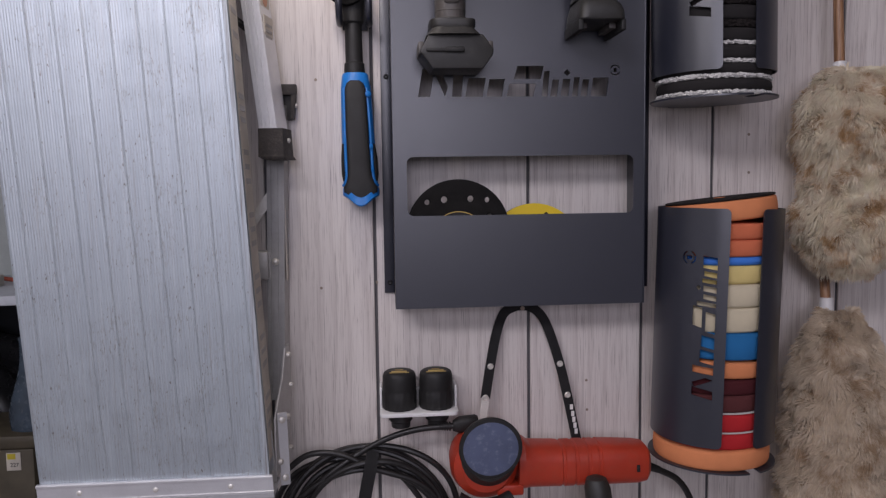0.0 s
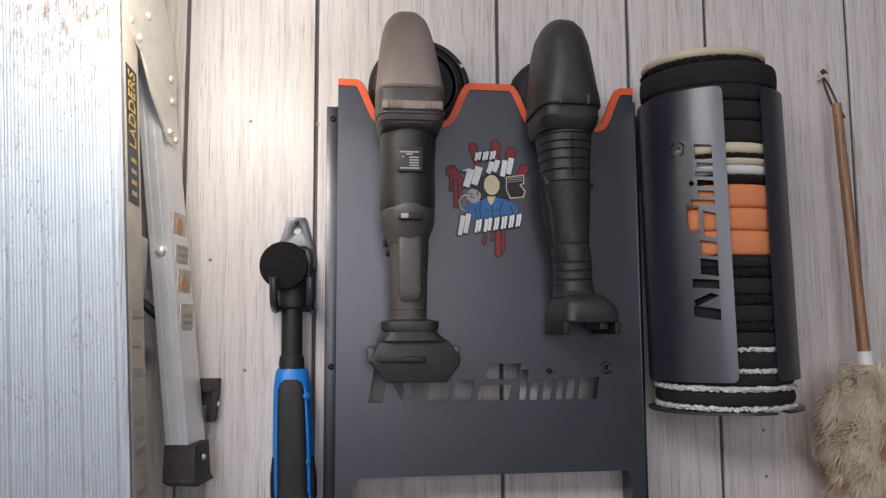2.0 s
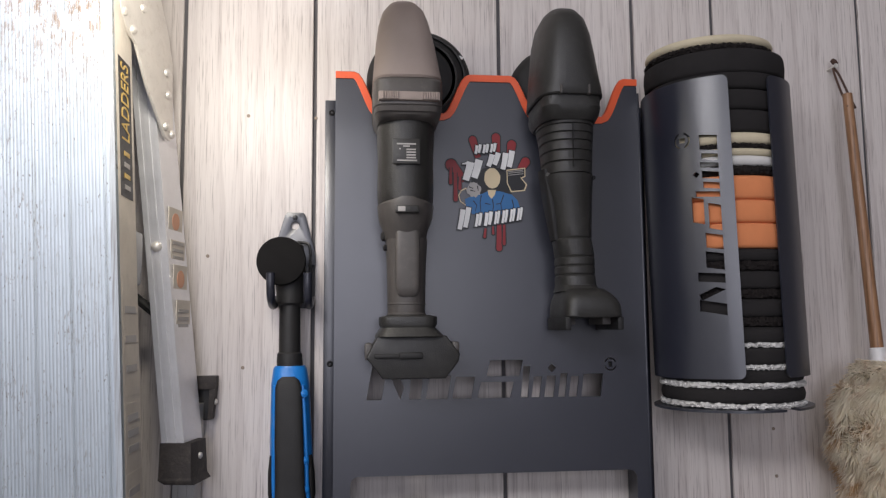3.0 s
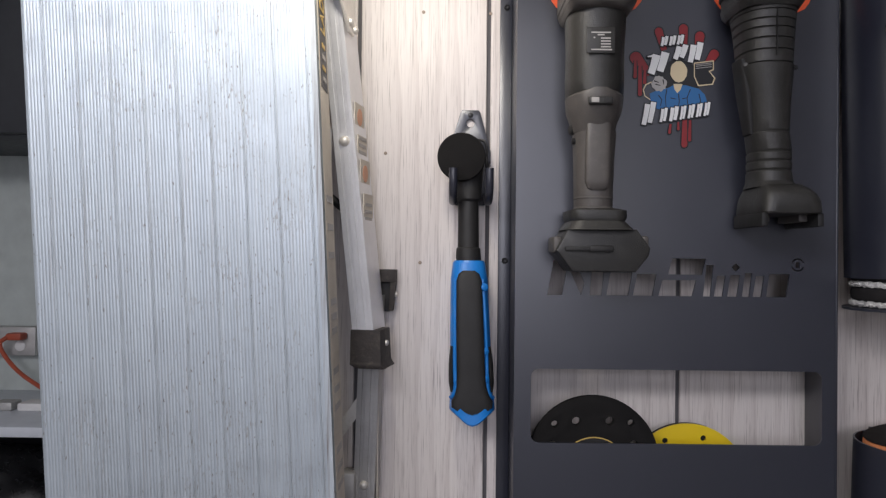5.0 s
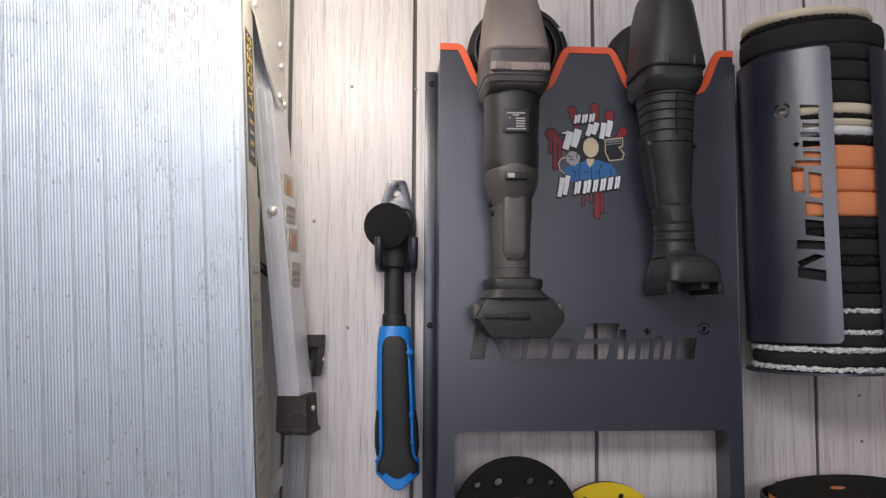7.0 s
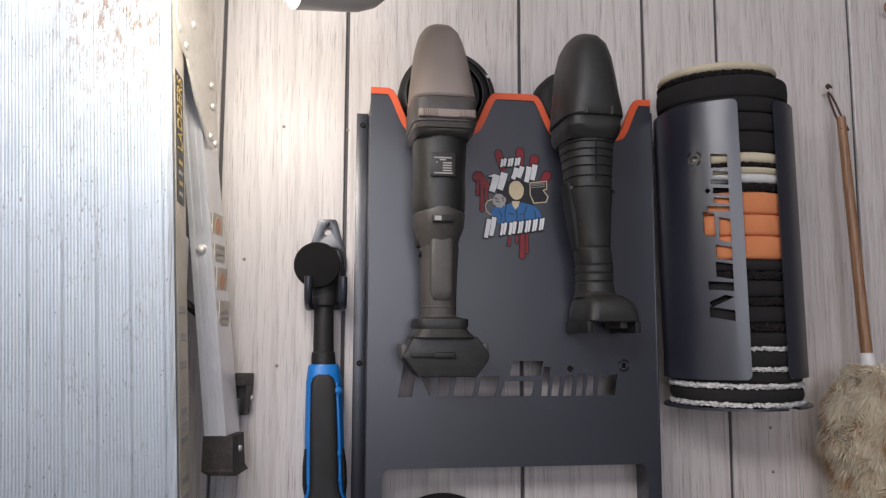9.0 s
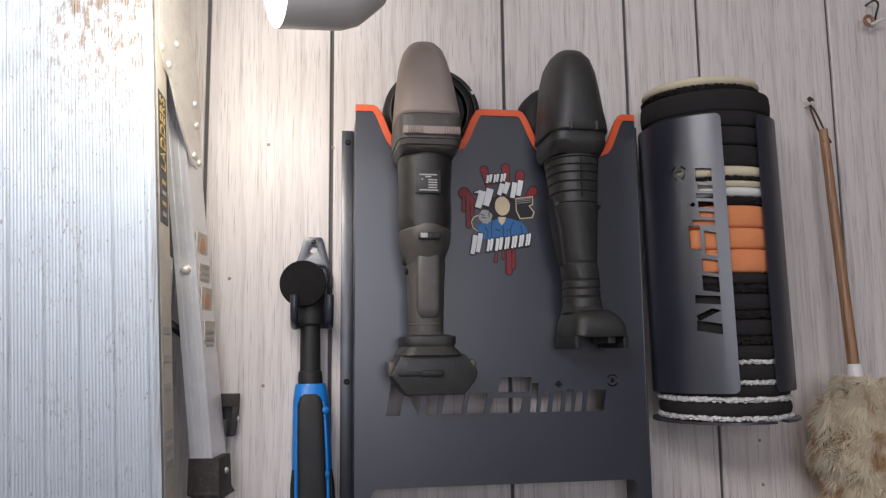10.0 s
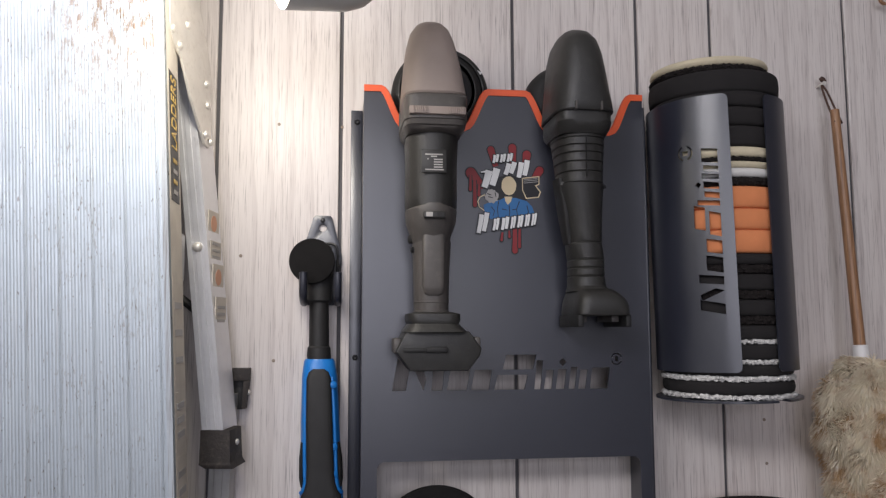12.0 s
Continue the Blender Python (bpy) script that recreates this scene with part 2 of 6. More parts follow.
YELLOW = worn("yellow_film_disc", srgb(238, 204, 30), 0.45, vary=0.05)
INK_WHITE = worn("white_print", (0.82, 0.82, 0.80), 0.5, vary=0.04)
INK_RED = worn("red_print", srgb(140, 34, 38), 0.5, vary=0.1)
INK_BLUE = worn("blue_print", srgb(44, 104, 158), 0.5, vary=0.1)
INK_BEIGE = worn("beige_print", srgb(214, 196, 160), 0.5, vary=0.05)
INK_BLACK = worn("black_print", (0.012, 0.012, 0.014), 0.5, vary=0.1)
INK_GOLD = worn("gold_print", srgb(196, 166, 90), 0.5, vary=0.08)
INK_GREY = worn("grey_print", srgb(168, 164, 160), 0.5, vary=0.08)
# worn paper of the labels; also the lit tone of the deck's side
PAPER = worn("worn_paper_and_lit_side", srgb(206, 198, 186), 0.7, vary=0.12, dust=0.3, dust_colour=(0.4, 0.36, 0.31))
SAFETY = worn("safety_orange_print", srgb(212, 158, 128), 0.6, vary=0.1)
DARKBOX = worn("dark_grey_cabinet", srgb(44, 46, 51), 0.5, vary=0.1)
BAG = worn("black_plastic_bag", srgb(24, 24, 26), 0.3, vary=0.2)
BENCH = worn("white_laminate", (0.66, 0.69, 0.74), 0.4, vary=0.05)
BLUEBAG = worn("blue_grey_plastic_film", srgb(70, 82, 94), 0.25, vary=0.3)
REDCORD = worn("red_cord", srgb(176, 84, 60), 0.5, vary=0.1)
YELLOWLABEL = worn("yellow_label", srgb(200, 180, 50), 0.6, vary=0.1)
GLASS, gn, gl, gb = shader("window_glass", (1, 1, 1), 0.02)
gb.inputs["Transmission Weight"].default_value = 1.0
TOOLDARK = worn("brown_card", srgb(84, 76, 60), 0.55, vary=0.2)

glow, gn, gl, gb = shader("lamp_bulb_glow", (1, 1, 1), 0.5)
gb.inputs["Emission Color"].default_value = (1.0, 0.95, 0.86, 1)
gb.inputs["Emission Strength"].default_value = 6.0
tube_glow, gn, gl, gb = shader("led_diffuser_glow", (1, 1, 1), 0.5)
gb.inputs["Emission Color"].default_value = (0.95, 0.97, 1.0, 1)
gb.inputs["Emission Strength"].default_value = 3.0


# ---- building helpers ----
def thing(name, base, label, category, group="", kind=""):
    ob = new(name)
    ob.empty_display_size = 0.02
    ob.location = base
    return tagged(ob, label, category, group, kind)


def world_base(ob):
    p = Vector((0, 0, 0))
    while ob:
        p += ob.location
        ob = ob.parent
    return p


def finish(me, angle=35):
    me.polygons.foreach_set("use_smooth", [True] * len(me.polygons))
    me.set_sharp_from_angle(angle=radians(angle))


def part(name, bm, material, parent=None, label="", angle=35, origin=None):
    """One mesh object; bm is in world metres."""
    me = bpy.data.meshes.new(name)
    base = world_base(parent) if parent else Vector((0, 0, 0))
    here = Vector(origin) if origin else base
    bmesh.ops.translate(bm, verts=bm.verts, vec=-here)
    bmesh.ops.recalc_face_normals(bm, faces=bm.faces)
    bm.to_mesh(me)
    bm.free()
    finish(me, angle)
    me.materials.append(material)
    ob = new(name, me)
    ob.parent = parent
    ob.location = here - base
    return tagged(ob, label)


def solid(name, bm, material, label, category, origin, group="", kind="", angle=35):
    return tagged(part(name, bm, material, None, label, angle, origin), "", category, group, kind)


def add_box(bm, x0, x1, y0, y1, z0, z1, bevel=0.0, seg=2, m=None):
    tmp = bmesh.new()
    bmesh.ops.create_cube(tmp, size=1.0)
    for v in tmp.verts:
        v.co = Vector(((x0 + x1) / 2 + v.co.x * (x1 - x0), (y0 + y1) / 2 + v.co.y * (y1 - y0), (z0 + z1) / 2 + v.co.z * (z1 - z0)))
    if bevel:
        bmesh.ops.bevel(tmp, geom=tmp.edges[:], offset=bevel, segments=seg, affect="EDGES", profile=0.5)
    if m is not None:
        bmesh.ops.transform(tmp, matrix=m, verts=tmp.verts)
    join(bm, tmp)
    return bm


def join(bm, other):
    me = bpy.data.meshes.new("tmp")
    other.to_mesh(me)
    other.free()
    bm.from_mesh(me)
    bpy.data.meshes.remove(me)
    return bm


def box(*a, **k):
    return add_box(bmesh.new(), *a, **k)


def add_rings(bm, rings, cap=True, close=False):
    """Skins a list of rings of points."""
    rows = [[bm.verts.new(p) for p in r] for r in rings]
    n = len(rows[0])
    pairs = list(zip(rows, rows[1:])) + ([(rows[-1], rows[0])] if close else [])
    for a, b in pairs:
        for i in range(n):
            bm.faces.new((a[i], a[(i + 1) % n], b[(i + 1) % n], b[i]))
    if cap and not close:
        bm.faces.new(rows[0][::-1])
        bm.faces.new(rows[-1])
    return bm


def frame_of(d):
    d = Vector(d).normalized()
    u = d.cross(Vector((0, 0, 1)))
    if u.length < 1e-3:
        u = d.cross(Vector((1, 0, 0)))
    u.normalize()
    return d, u, u.cross(d)


def add_turned(bm, base, axis, profile, seg=32):
    """A turned body: profile of (distance along the axis, radius)."""
    d, u, w = frame_of(axis)
    base = Vector(base)
    rings = []
    for s, r in profile:
        rings.append([base + d * s + (u * math.cos(a) + w * math.sin(a)) * max(r, 1e-5) for a in (2 * math.pi * i / seg for i in range(seg))])
    return add_rings(bm, rings)


def turned(*a, **k):
    return add_turned(bmesh.new(), *a, **k)


def add_loft(bm, sections, seg=36, power=2.0):
    """Upright body of super-ellipse sections (z, cx, cy, rx, ry[, power])."""
    rings = []
    for s in sections:
        z, cx, cy, rx, ry = s[:5]
        p = 2.0 / (s[5] if len(s) > 5 else power)
        ring = []
        for i in range(seg):
            a = 2 * math.pi * i / seg
            c, t = math.cos(a), math.sin(a)
            ring.append(Vector((cx + rx * math.copysign(abs(c) ** p, c), cy + ry * math.copysign(abs(t) ** p, t), z)))
        rings.append(ring)
    return add_rings(bm, rings)


def loft(*a, **k):
    return add_loft(bmesh.new(), *a, **k)


def smooth_path(points, steps=8):
    """Catmull-Rom through the points."""
    p = [Vector(q) for q in points]
    p = [p[0] * 2 - p[1]] + p + [p[-1] * 2 - p[-2]]
    out = []
    for i in range(1, len(p) - 2):
        for k in range(steps):
            t = k / steps
            out.append(0.5 * ((2 * p[i]) + (p[i + 1] - p[i - 1]) * t + (2 * p[i - 1] - 5 * p[i] + 4 * p[i + 1] - p[i + 2]) * t * t + (3 * p[i] - p[i - 1] - 3 * p[i + 1] + p[i + 2]) * t ** 3))
    out.append(p[-2])
    return out


def add_tube(bm, points, r, seg=10, r2=None, flat=None):
    """Sweeps a round (or flat: half width, half thickness, face direction) section along points."""
    rings = []
    n = len(points)
    for i, q in enumerate(points):
        d = (Vector(points[min(i + 1, n - 1)]) - Vector(points[max(i - 1, 0)])).normalized()
        if flat:
            hw, ht, face = flat
            f = Vector(face)
            w = d.cross(f).normalized()
            f = w.cross(d).normalized()
            ring = [Vector(q) + w * a * hw + f * b * ht for a, b in ((-1, -1), (1, -1), (1, 1), (-1, 1))]
        else:
            _, u, w = frame_of(d)
            rr = r + ((r2 if r2 is not None else r) - r) * i / max(1, n - 1)
            ring = [Vector(q) + (u * math.cos(a) + w * math.sin(a)) * rr for a in (2 * math.pi * k / seg for k in range(seg))]
        rings.append(ring)
    return add_rings(bm, rings)


def tube(*a, **k):
    return add_tube(bmesh.new(), *a, **k)


def inside(x, y, polys):
    odd = False
    for pts in polys:
        px, py = pts[-1]
        for qx, qy in pts:
            if (qy > y) != (py > y) and x < (px - qx) * (y - qy) / (py - qy) + qx:
                odd = not odd
            px, py = qx, qy
    return odd


def flat_plate(outlines, thick, bevel=0.0):
    """A flat sheet in x and y (local), holes included, thickness along local z."""
    pts, edges = [], []
    for o in outlines:
        k = len(pts)
        pts += [Vector(q) for q in o]
        edges += [(k + i, k + (i + 1) % len(o)) for i in range(len(o))]
    vs, _, tris, *_ = delaunay_2d_cdt(pts, edges, [], 0, 1e-6)
    tris = [t for t in tris if inside(sum(vs[i].x for i in t) / 3, sum(vs[i].y for i in t) / 3, outlines)]
    bm = bmesh.new()
    top = [bm.verts.new((v.x, v.y, thick / 2)) for v in vs]
    low = [bm.verts.new((v.x, v.y, -thick / 2)) for v in vs]
    count = {}
    for t in tris:
        bm.faces.new([top[i] for i in t])
        bm.faces.new([low[i] for i in reversed(t)])
        for a, b in ((t[0], t[1]), (t[1], t[2]), (t[2], t[0])):
            count[(a, b)] = 1
    rim = []
    for a, b in count:
        if (b, a) not in count:
            bm.faces.new((top[b], top[a], low[a], low[b]))
            rim += [(top[a], top[b])]
    bmesh.ops.delete(bm, geom=[v for v in bm.verts if not v.link_faces], context="VERTS")
    if bevel:
        es = [bm.edges.get(e) for e in rim]
        bmesh.ops.dissolve_limit(bm, angle_limit=0.01, verts=bm.verts, edges=bm.edges)
        es = [e for e in bm.edges if len(e.link_faces) == 2 and e.calc_face_angle(0) > 1.2 and abs(e.verts[0].co.z - e.verts[1].co.z) < 1e-6]
        bmesh.ops.bevel(bm, geom=es, offset=bevel, segments=2, affect="EDGES", profile=0.5)
    return bm


def curve_bm(cu):
    ob = bpy.data.objects.new("tmp", cu)
    scene.collection.objects.link(ob)
    dg = bpy.context.evaluated_depsgraph_get()
    me = bpy.data.meshes.new_from_object(ob.evaluated_get(dg))
    bm = bmesh.new()
    bm.from_mesh(me)
    bpy.data.objects.remove(ob)
    bpy.data.curves.remove(cu)
    bpy.data.meshes.remove(me)
    bmesh.ops.remove_doubles(bm, verts=bm.verts, dist=1e-6)
    return bm


def words(body, size, thick=0.0003):
    cu = bpy.data.curves.new("tmp", "FONT")
    cu.body, cu.size, cu.extrude = body, size, thick
    cu.align_x, cu.align_y = "CENTER", "CENTER"
    return curve_bm(cu)


def moved(bm, m):
    bmesh.ops.transform(bm, matrix=m, verts=bm.verts)
    return bm


UPRIGHT = Matrix(((1, 0, 0, 0), (0, 0, -1, 0), (0, 1, 0, 0), (0, 0, 0, 1)))  # local x,y -> world x,z, faces -y
EAST = Matrix(((0, 0, 1, 0), (1, 0, 0, 0), (0, 1, 0, 0), (0, 0, 0, 1)))  # local x,y -> world y,z, faces +x


def rounded(x0, x1, y0, y1, r, n=6):
    pts = []
    for cx, cy, a0 in ((x1 - r, y1 - r, 0), (x0 + r, y1 - r, 90), (x0 + r, y0 + r, 180), (x1 - r, y0 + r, 270)):
        for i in range(n + 1):
            a = radians(a0 + 90 * i / n)
            pts.append((cx + r * math.cos(a), cy + r * math.sin(a)))
    return pts


def circle(cx, cy, r, n=24, ry=None):
    return [(cx + r * math.cos(2 * math.pi * i / n), cy + (ry or r) * math.sin(2 * math.pi * i / n)) for i in range(n)]


def s_curve(x0, z0, x1, z1, n=8):
    return [(x0 + (x1 - x0) * i / n, z0 + (z1 - z0) * (0.5 - 0.5 * math.cos(math.pi * i / n))) for i in range(1, n + 1)]


# ---- large structure ----
WALL_Y = 1.0
GROOVES = [-0.503, -0.395, -0.238, -0.100, 0.103, 0.258, 0.354, 0.535, 0.738, 0.890, 0.992, 1.195, 1.347, 1.550, 1.702, 1.905, 2.2]
wall_north = solid("wall_north", box(-0.505, 2.2, WALL_Y + 0.0045, WALL_Y + 0.10, 0, 2.4), GROOVE, "grey backing of grooved white-washed wall boards", "wall", (0, WALL_Y, 0), kind="structure")
# unseen wall, kept dark so less light returns to the right side
solid("wall_east", box(2.2, 2.3, -2.3, 2.5, 0, 2.4), DIMWALL, "unseen side wall, coloured dark to cut bounced light", "wall", (2.2, 0, 0), kind="structure")
solid("wall_west", box(-2.3, -2.2, -2.3, 2.5, 0, 2.4), PLASTER, "plain painted side wall of the workshop", "wall", (-2.2, 0, 0), kind="structure")
solid("wall_south", moved(flat_plate([[(-2.2, 0), (2.2, 0), (2.2, 2.4), (-2.2, 2.4)], [(WINDOW[0], WINDOW[2]), (WINDOW[1], WINDOW[2]), (WINDOW[1], WINDOW[3]), (WINDOW[0], WINDOW[3])]], 0.1), Matrix.Translation((0, -2.25, 0)) @ UPRIGHT), PLASTER, "plain painted wall behind the workspace", "wall", (0, -2.2, 0), kind="structure")
solid("wall_far", box(-2.2, 2.2, 2.4, 2.5, 0, 2.4), FARWALL, "pale painted wall beyond the board partition", "wall", (0, 2.4, 0), kind="structure")
solid("floor", box(-2.3, 2.3, -2.3, 2.5, -0.1, 0), CONCRETE, "grey concrete workshop floor", "floor", (0, 0, 0), kind="structure")
solid("ceiling", box(-2.3, 2.3, -2.3, 2.5, 2.4, 2.5), PLASTER, "plain white workshop ceiling", "ceiling", (0, 0, 2.4), kind="structure")

win = thing("window_1", (-0.165, -2.25, 1.25), "white framed window in the wall behind", "window", kind="structure")
x0, x1, z0, z1 = WINDOW
part("window_frame", moved(flat_plate([[(x0, z0), (x1, z0), (x1, z1), (x0, z1)], [(x0 + 0.04, z0 + 0.04), (-0.185, z0 + 0.04), (-0.185, z1 - 0.04), (x0 + 0.04, z1 - 0.04)],
     [(-0.145, z0 + 0.04), (x1 - 0.04, z0 + 0.04), (x1 - 0.04, z1 - 0.04), (-0.145, z1 - 0.04)]], 0.05), Matrix.Translation((0, -2.25, 0)) @ UPRIGHT), LAMPWHITE, win)
for a, b in ((x0 + 0.04, -0.185), (-0.145, x1 - 0.04)):
    part("pane", box(a, b, -2.254, -2.250, z0 + 0.04, z1 - 0.04), GLASS, win).visible_shadow = False

fixture = thing("ceiling_light", (KEY_EYE[0], KEY_EYE[1], 2.4), "long white LED light with a diffuser hung from the ceiling", "ceiling light")
fm = look(KEY_EYE, KEY_TARGET)
body = box(-0.62, 0.62, -0.17, 0.17, 0.012, 0.05, 0.006)
part("housing", moved(body, fm), LAMPWHITE, fixture)
part("hanging_rod", box(KEY_EYE[0] - 0.012, KEY_EYE[0] + 0.012, KEY_EYE[1] - 0.052, KEY_EYE[1] - 0.028, KEY_EYE[2] + 0.02, 2.4, 0.002), LAMPWHITE, fixture)
part("diffuser", moved(box(-0.60, 0.60, -0.15, 0.15, 0.004, 0.011, 0.002), fm), tube_glow, fixture)


# ---- folded aluminium work platform ----
LEAN_X, LEAN_Y = -0.047, -0.035
DX, DY, DZ = -0.3715, 0.8465, 1.30


def deck_point(u, v, z):
    """u across the deck, v behind its face, z the height."""
    return Vector((DX + u + LEAN_X * (z - DZ), DY + v + LEAN_Y * (z - DZ), z))


HALF = 0.1275
DECK_BOTTOM, DECK_TOP = 0.868, 1.86
platform = thing("work_platform", (DX, 0.93, DECK_BOTTOM), "folded aluminium work platform with ribbed deck leaning on the wall", "work platform")

# ribbed deck skin: fine ribs, and every tenth rib a wider double ridge
profile = []
groove_steps = set()
pitch = 0.00283
count = int((2 * HALF - 0.006) / pitch)
u = -HALF + 0.003
for i in range(count):
    major = i % 10 == 5
    if major:
        for du, dv in ((0.0, 0.00016), (0.0005, 0.00016), (0.0008, 0.0), (0.0011, -0.00018), (0.0016, -0.00018), (0.0019, 0.0), (0.0022, 0.00016), (0.0025, 0.00016)):
            profile.append((u + du, dv))
    else:
        for du, dv in ((0.0, 0.00016), (0.0005, 0.0), (0.0020, 0.0), (0.0025, 0.00016)):
            profile.append((u + du, dv))
    groove_steps.add(len(profile) + 1)
    u += pitch
profile = [(-HALF, 0.004), (-HALF + 0.0012, 0.0006)] + profile + [(HALF - 0.0012, 0.0006), (HALF, 0.004)]
back = [(HALF, 0.052), (HALF - 0.012, 0.052), (HALF - 0.012, 0.049), (HALF - 0.003, 0.049), (HALF - 0.003, 0.008),
        (-HALF + 0.003, 0.008), (-HALF + 0.003, 0.049), (-HALF + 0.012, 0.049), (-HALF + 0.012, 0.052), (-HALF, 0.052)]
bm = bmesh.new()
add_rings(bm, [[deck_point(a, b, z) for a, b in profile + back] for z in (DECK_BOTTOM + 0.002, 1.1, 1.4, DECK_TOP)])
bm.faces.ensure_lookup_table()
ring_size = len(profile) + len(back)
for k, face in enumerate(bm.faces):
    if k < 3 * ring_size and k % ring_size in groove_steps:
        face.material_index = 1
deck = part("deck", bm, DECK, platform, "ribbed aluminium deck, scuffed and rust-specked", angle=25)
deck.data.materials.append(DECK_GROOVE)


def on_deck(bm):
    """Maps local (u, v, z) vertices on to the leaning deck."""
    for vert in bm.verts:
        vert.co = deck_point(vert.co.x, vert.co.y, vert.co.z)
    return bm


b = DECK_BOTTOM
section = [(-0.0005, b + 0.004), (-0.0045, b + 0.004), (-0.0055, b + 0.003), (-0.0055, b + 0.0008), (-0.004, b), (-0.004, b - 0.0135), (-0.0055, b - 0.0145), (-0.0055, b - 0.0170),
           (-0.0045, b - 0.0180), (-0.004, b - 0.022), (0.05, b - 0.022), (0.05, b - 0.019), (-0.0005, b - 0.019)]
end = add_rings(bmesh.new(), [[Vector((u, v, z)) for v, z in section] for u in (-HALF - 0.001, HALF + 0.003)])
end_bar = part("end_bar", on_deck(end), ALU_BAR, platform, "bright aluminium end bar")
for u in (-0.083, 0.0, 0.083):
    part("screw", turned(deck_point(u, -0.0035, DECK_BOTTOM - 0.007), (0, -1, 0), [(0, 0.003), (0.0012, 0.003), (0.002, 0.0015)], seg=14), STEEL, end_bar)


def side_patch(v0, v1, z0, z1, lift):
    return on_deck(box(HALF + 0.0002, HALF + lift, v0, v1, z0, z1))


label = part("maker_label", side_patch(0.010, 0.044, 1.488, 1.610, 0.0006), INK_BLACK, platform, "black and gold maker label")
tx = words("LADDERS", 0.026)
for vert in tx.verts:
    vert.co = Vector((HALF + 0.0008 + vert.co.z, 0.027 - vert.co.y * 1.15, 1.572 + vert.co.x * 0.64))
part("lettering", on_deck(tx), INK_GOLD, label, angle=60)
for k in range(4):
    z = 1.495 + k * 0.0098
    part("print_bar", side_patch(0.020, 0.035, z, z + 0.004, 0.0011), INK_GOLD if k % 2 else INK_GREY, label)
# added pale strip: puts the lit look of the bare side into colour
part("side_lit_strip", side_patch(0.003, 0.0510, 0.885, 1.80, 0.0003), PAPER, platform, "added beige strip, the deck's side coloured as lit")
for z0, z1 in ((1.318, 1.418), (1.26, 1.312), (1.19, 1.254), (1.12, 1.184), (1.05, 1.114), (0.98, 1.044), (0.91, 0.974)):
    note = part("paper_label", side_patch(0.006, 0.048, z0, z1, 0.0005), PAPER, platform, "worn paper instruction label")
    for k in range(3):
        zz = z0 + (z1 - z0) * (0.2 + 0.25 * k)
        part("print_bar", side_patch(0.012, 0.042, zz, zz + 0.006, 0.0009), INK_GREY, note)


TURN = Matrix.Rotation(radians(-10), 3, "Z")


def turned_about(bm, x, y):
    """Turns a piece of a leg about the upright through x, y, as the leg stands."""
    return moved(bm, Matrix.Translation((x, y, 0)) @ TURN.to_4x4() @ Matrix.Translation((-x, -y, 0)))


def leg(a, b, hw, hd, name, mat, note):
    """A ridged channel leg from a to b; hw half width, hd depth."""
    a, b = Vector(a), Vector(b)
    sec = [(-hw, 0), (-hw * 0.55, 0), (-hw * 0.5, 0.0010), (-hw * 0.25, 0.0010), (-hw * 0.2, 0), (hw * 0.25, 0), (hw * 0.3, 0.0010), (hw * 0.6, 0.0010), (hw * 0.65, 0),
           (hw, 0), (hw, hd), (hw - 0.002, hd), (hw - 0.002, 0.0035), (-hw + 0.002, 0.0035), (-hw + 0.002, hd), (-hw, hd)]
    bm = add_rings(bmesh.new(), [[p + TURN @ Vector((x, y, 0)) for x, y in sec] for p in (a, b)])
    return part(name, bm, mat, platform, note, angle=25)


def shoe(cx, y0, y1, z0, z1, name_parent):
    """A square moulded rubber foot, flared to a lip at the bottom."""
    def ring(z, x0, x1, a, b):
        return [Vector((x0, a, z)), Vector((x1, a, z)), Vector((x1, b, z)), Vector((x0, b, z))]
    bm = add_rings(bmesh.new(), [ring(z1, cx - 0.0150, cx + 0.0150, y0 + 0.002, y1 - 0.002), ring(z0 + 0.006, cx - 0.0148, cx + 0.0165, y0, y1),
                                 ring(z0 + 0.004, cx - 0.0150, cx + 0.0172, y0 - 0.0012, y1 + 0.001), ring(z0, cx - 0.0085, cx + 0.0200, y0 - 0.0002, y1 + 0.001)])
    bmesh.ops.bevel(bm, geom=list(bm.edges), offset=0.0007, segments=2, affect="EDGES", profile=0.6)
    s = part("rubber_foot", turned_about(bm, cx, y0), SHOE, name_parent, "worn black rubber foot", angle=30)
    part("rivet", turned_about(turned((cx + 0.0152, y0 + 0.022, z1 - 0.014), (1, 0, -0.1), [(0, 0.003), (0.002, 0.003), (0.003, 0.0015)], seg=12), cx, y0), STEEL, s)


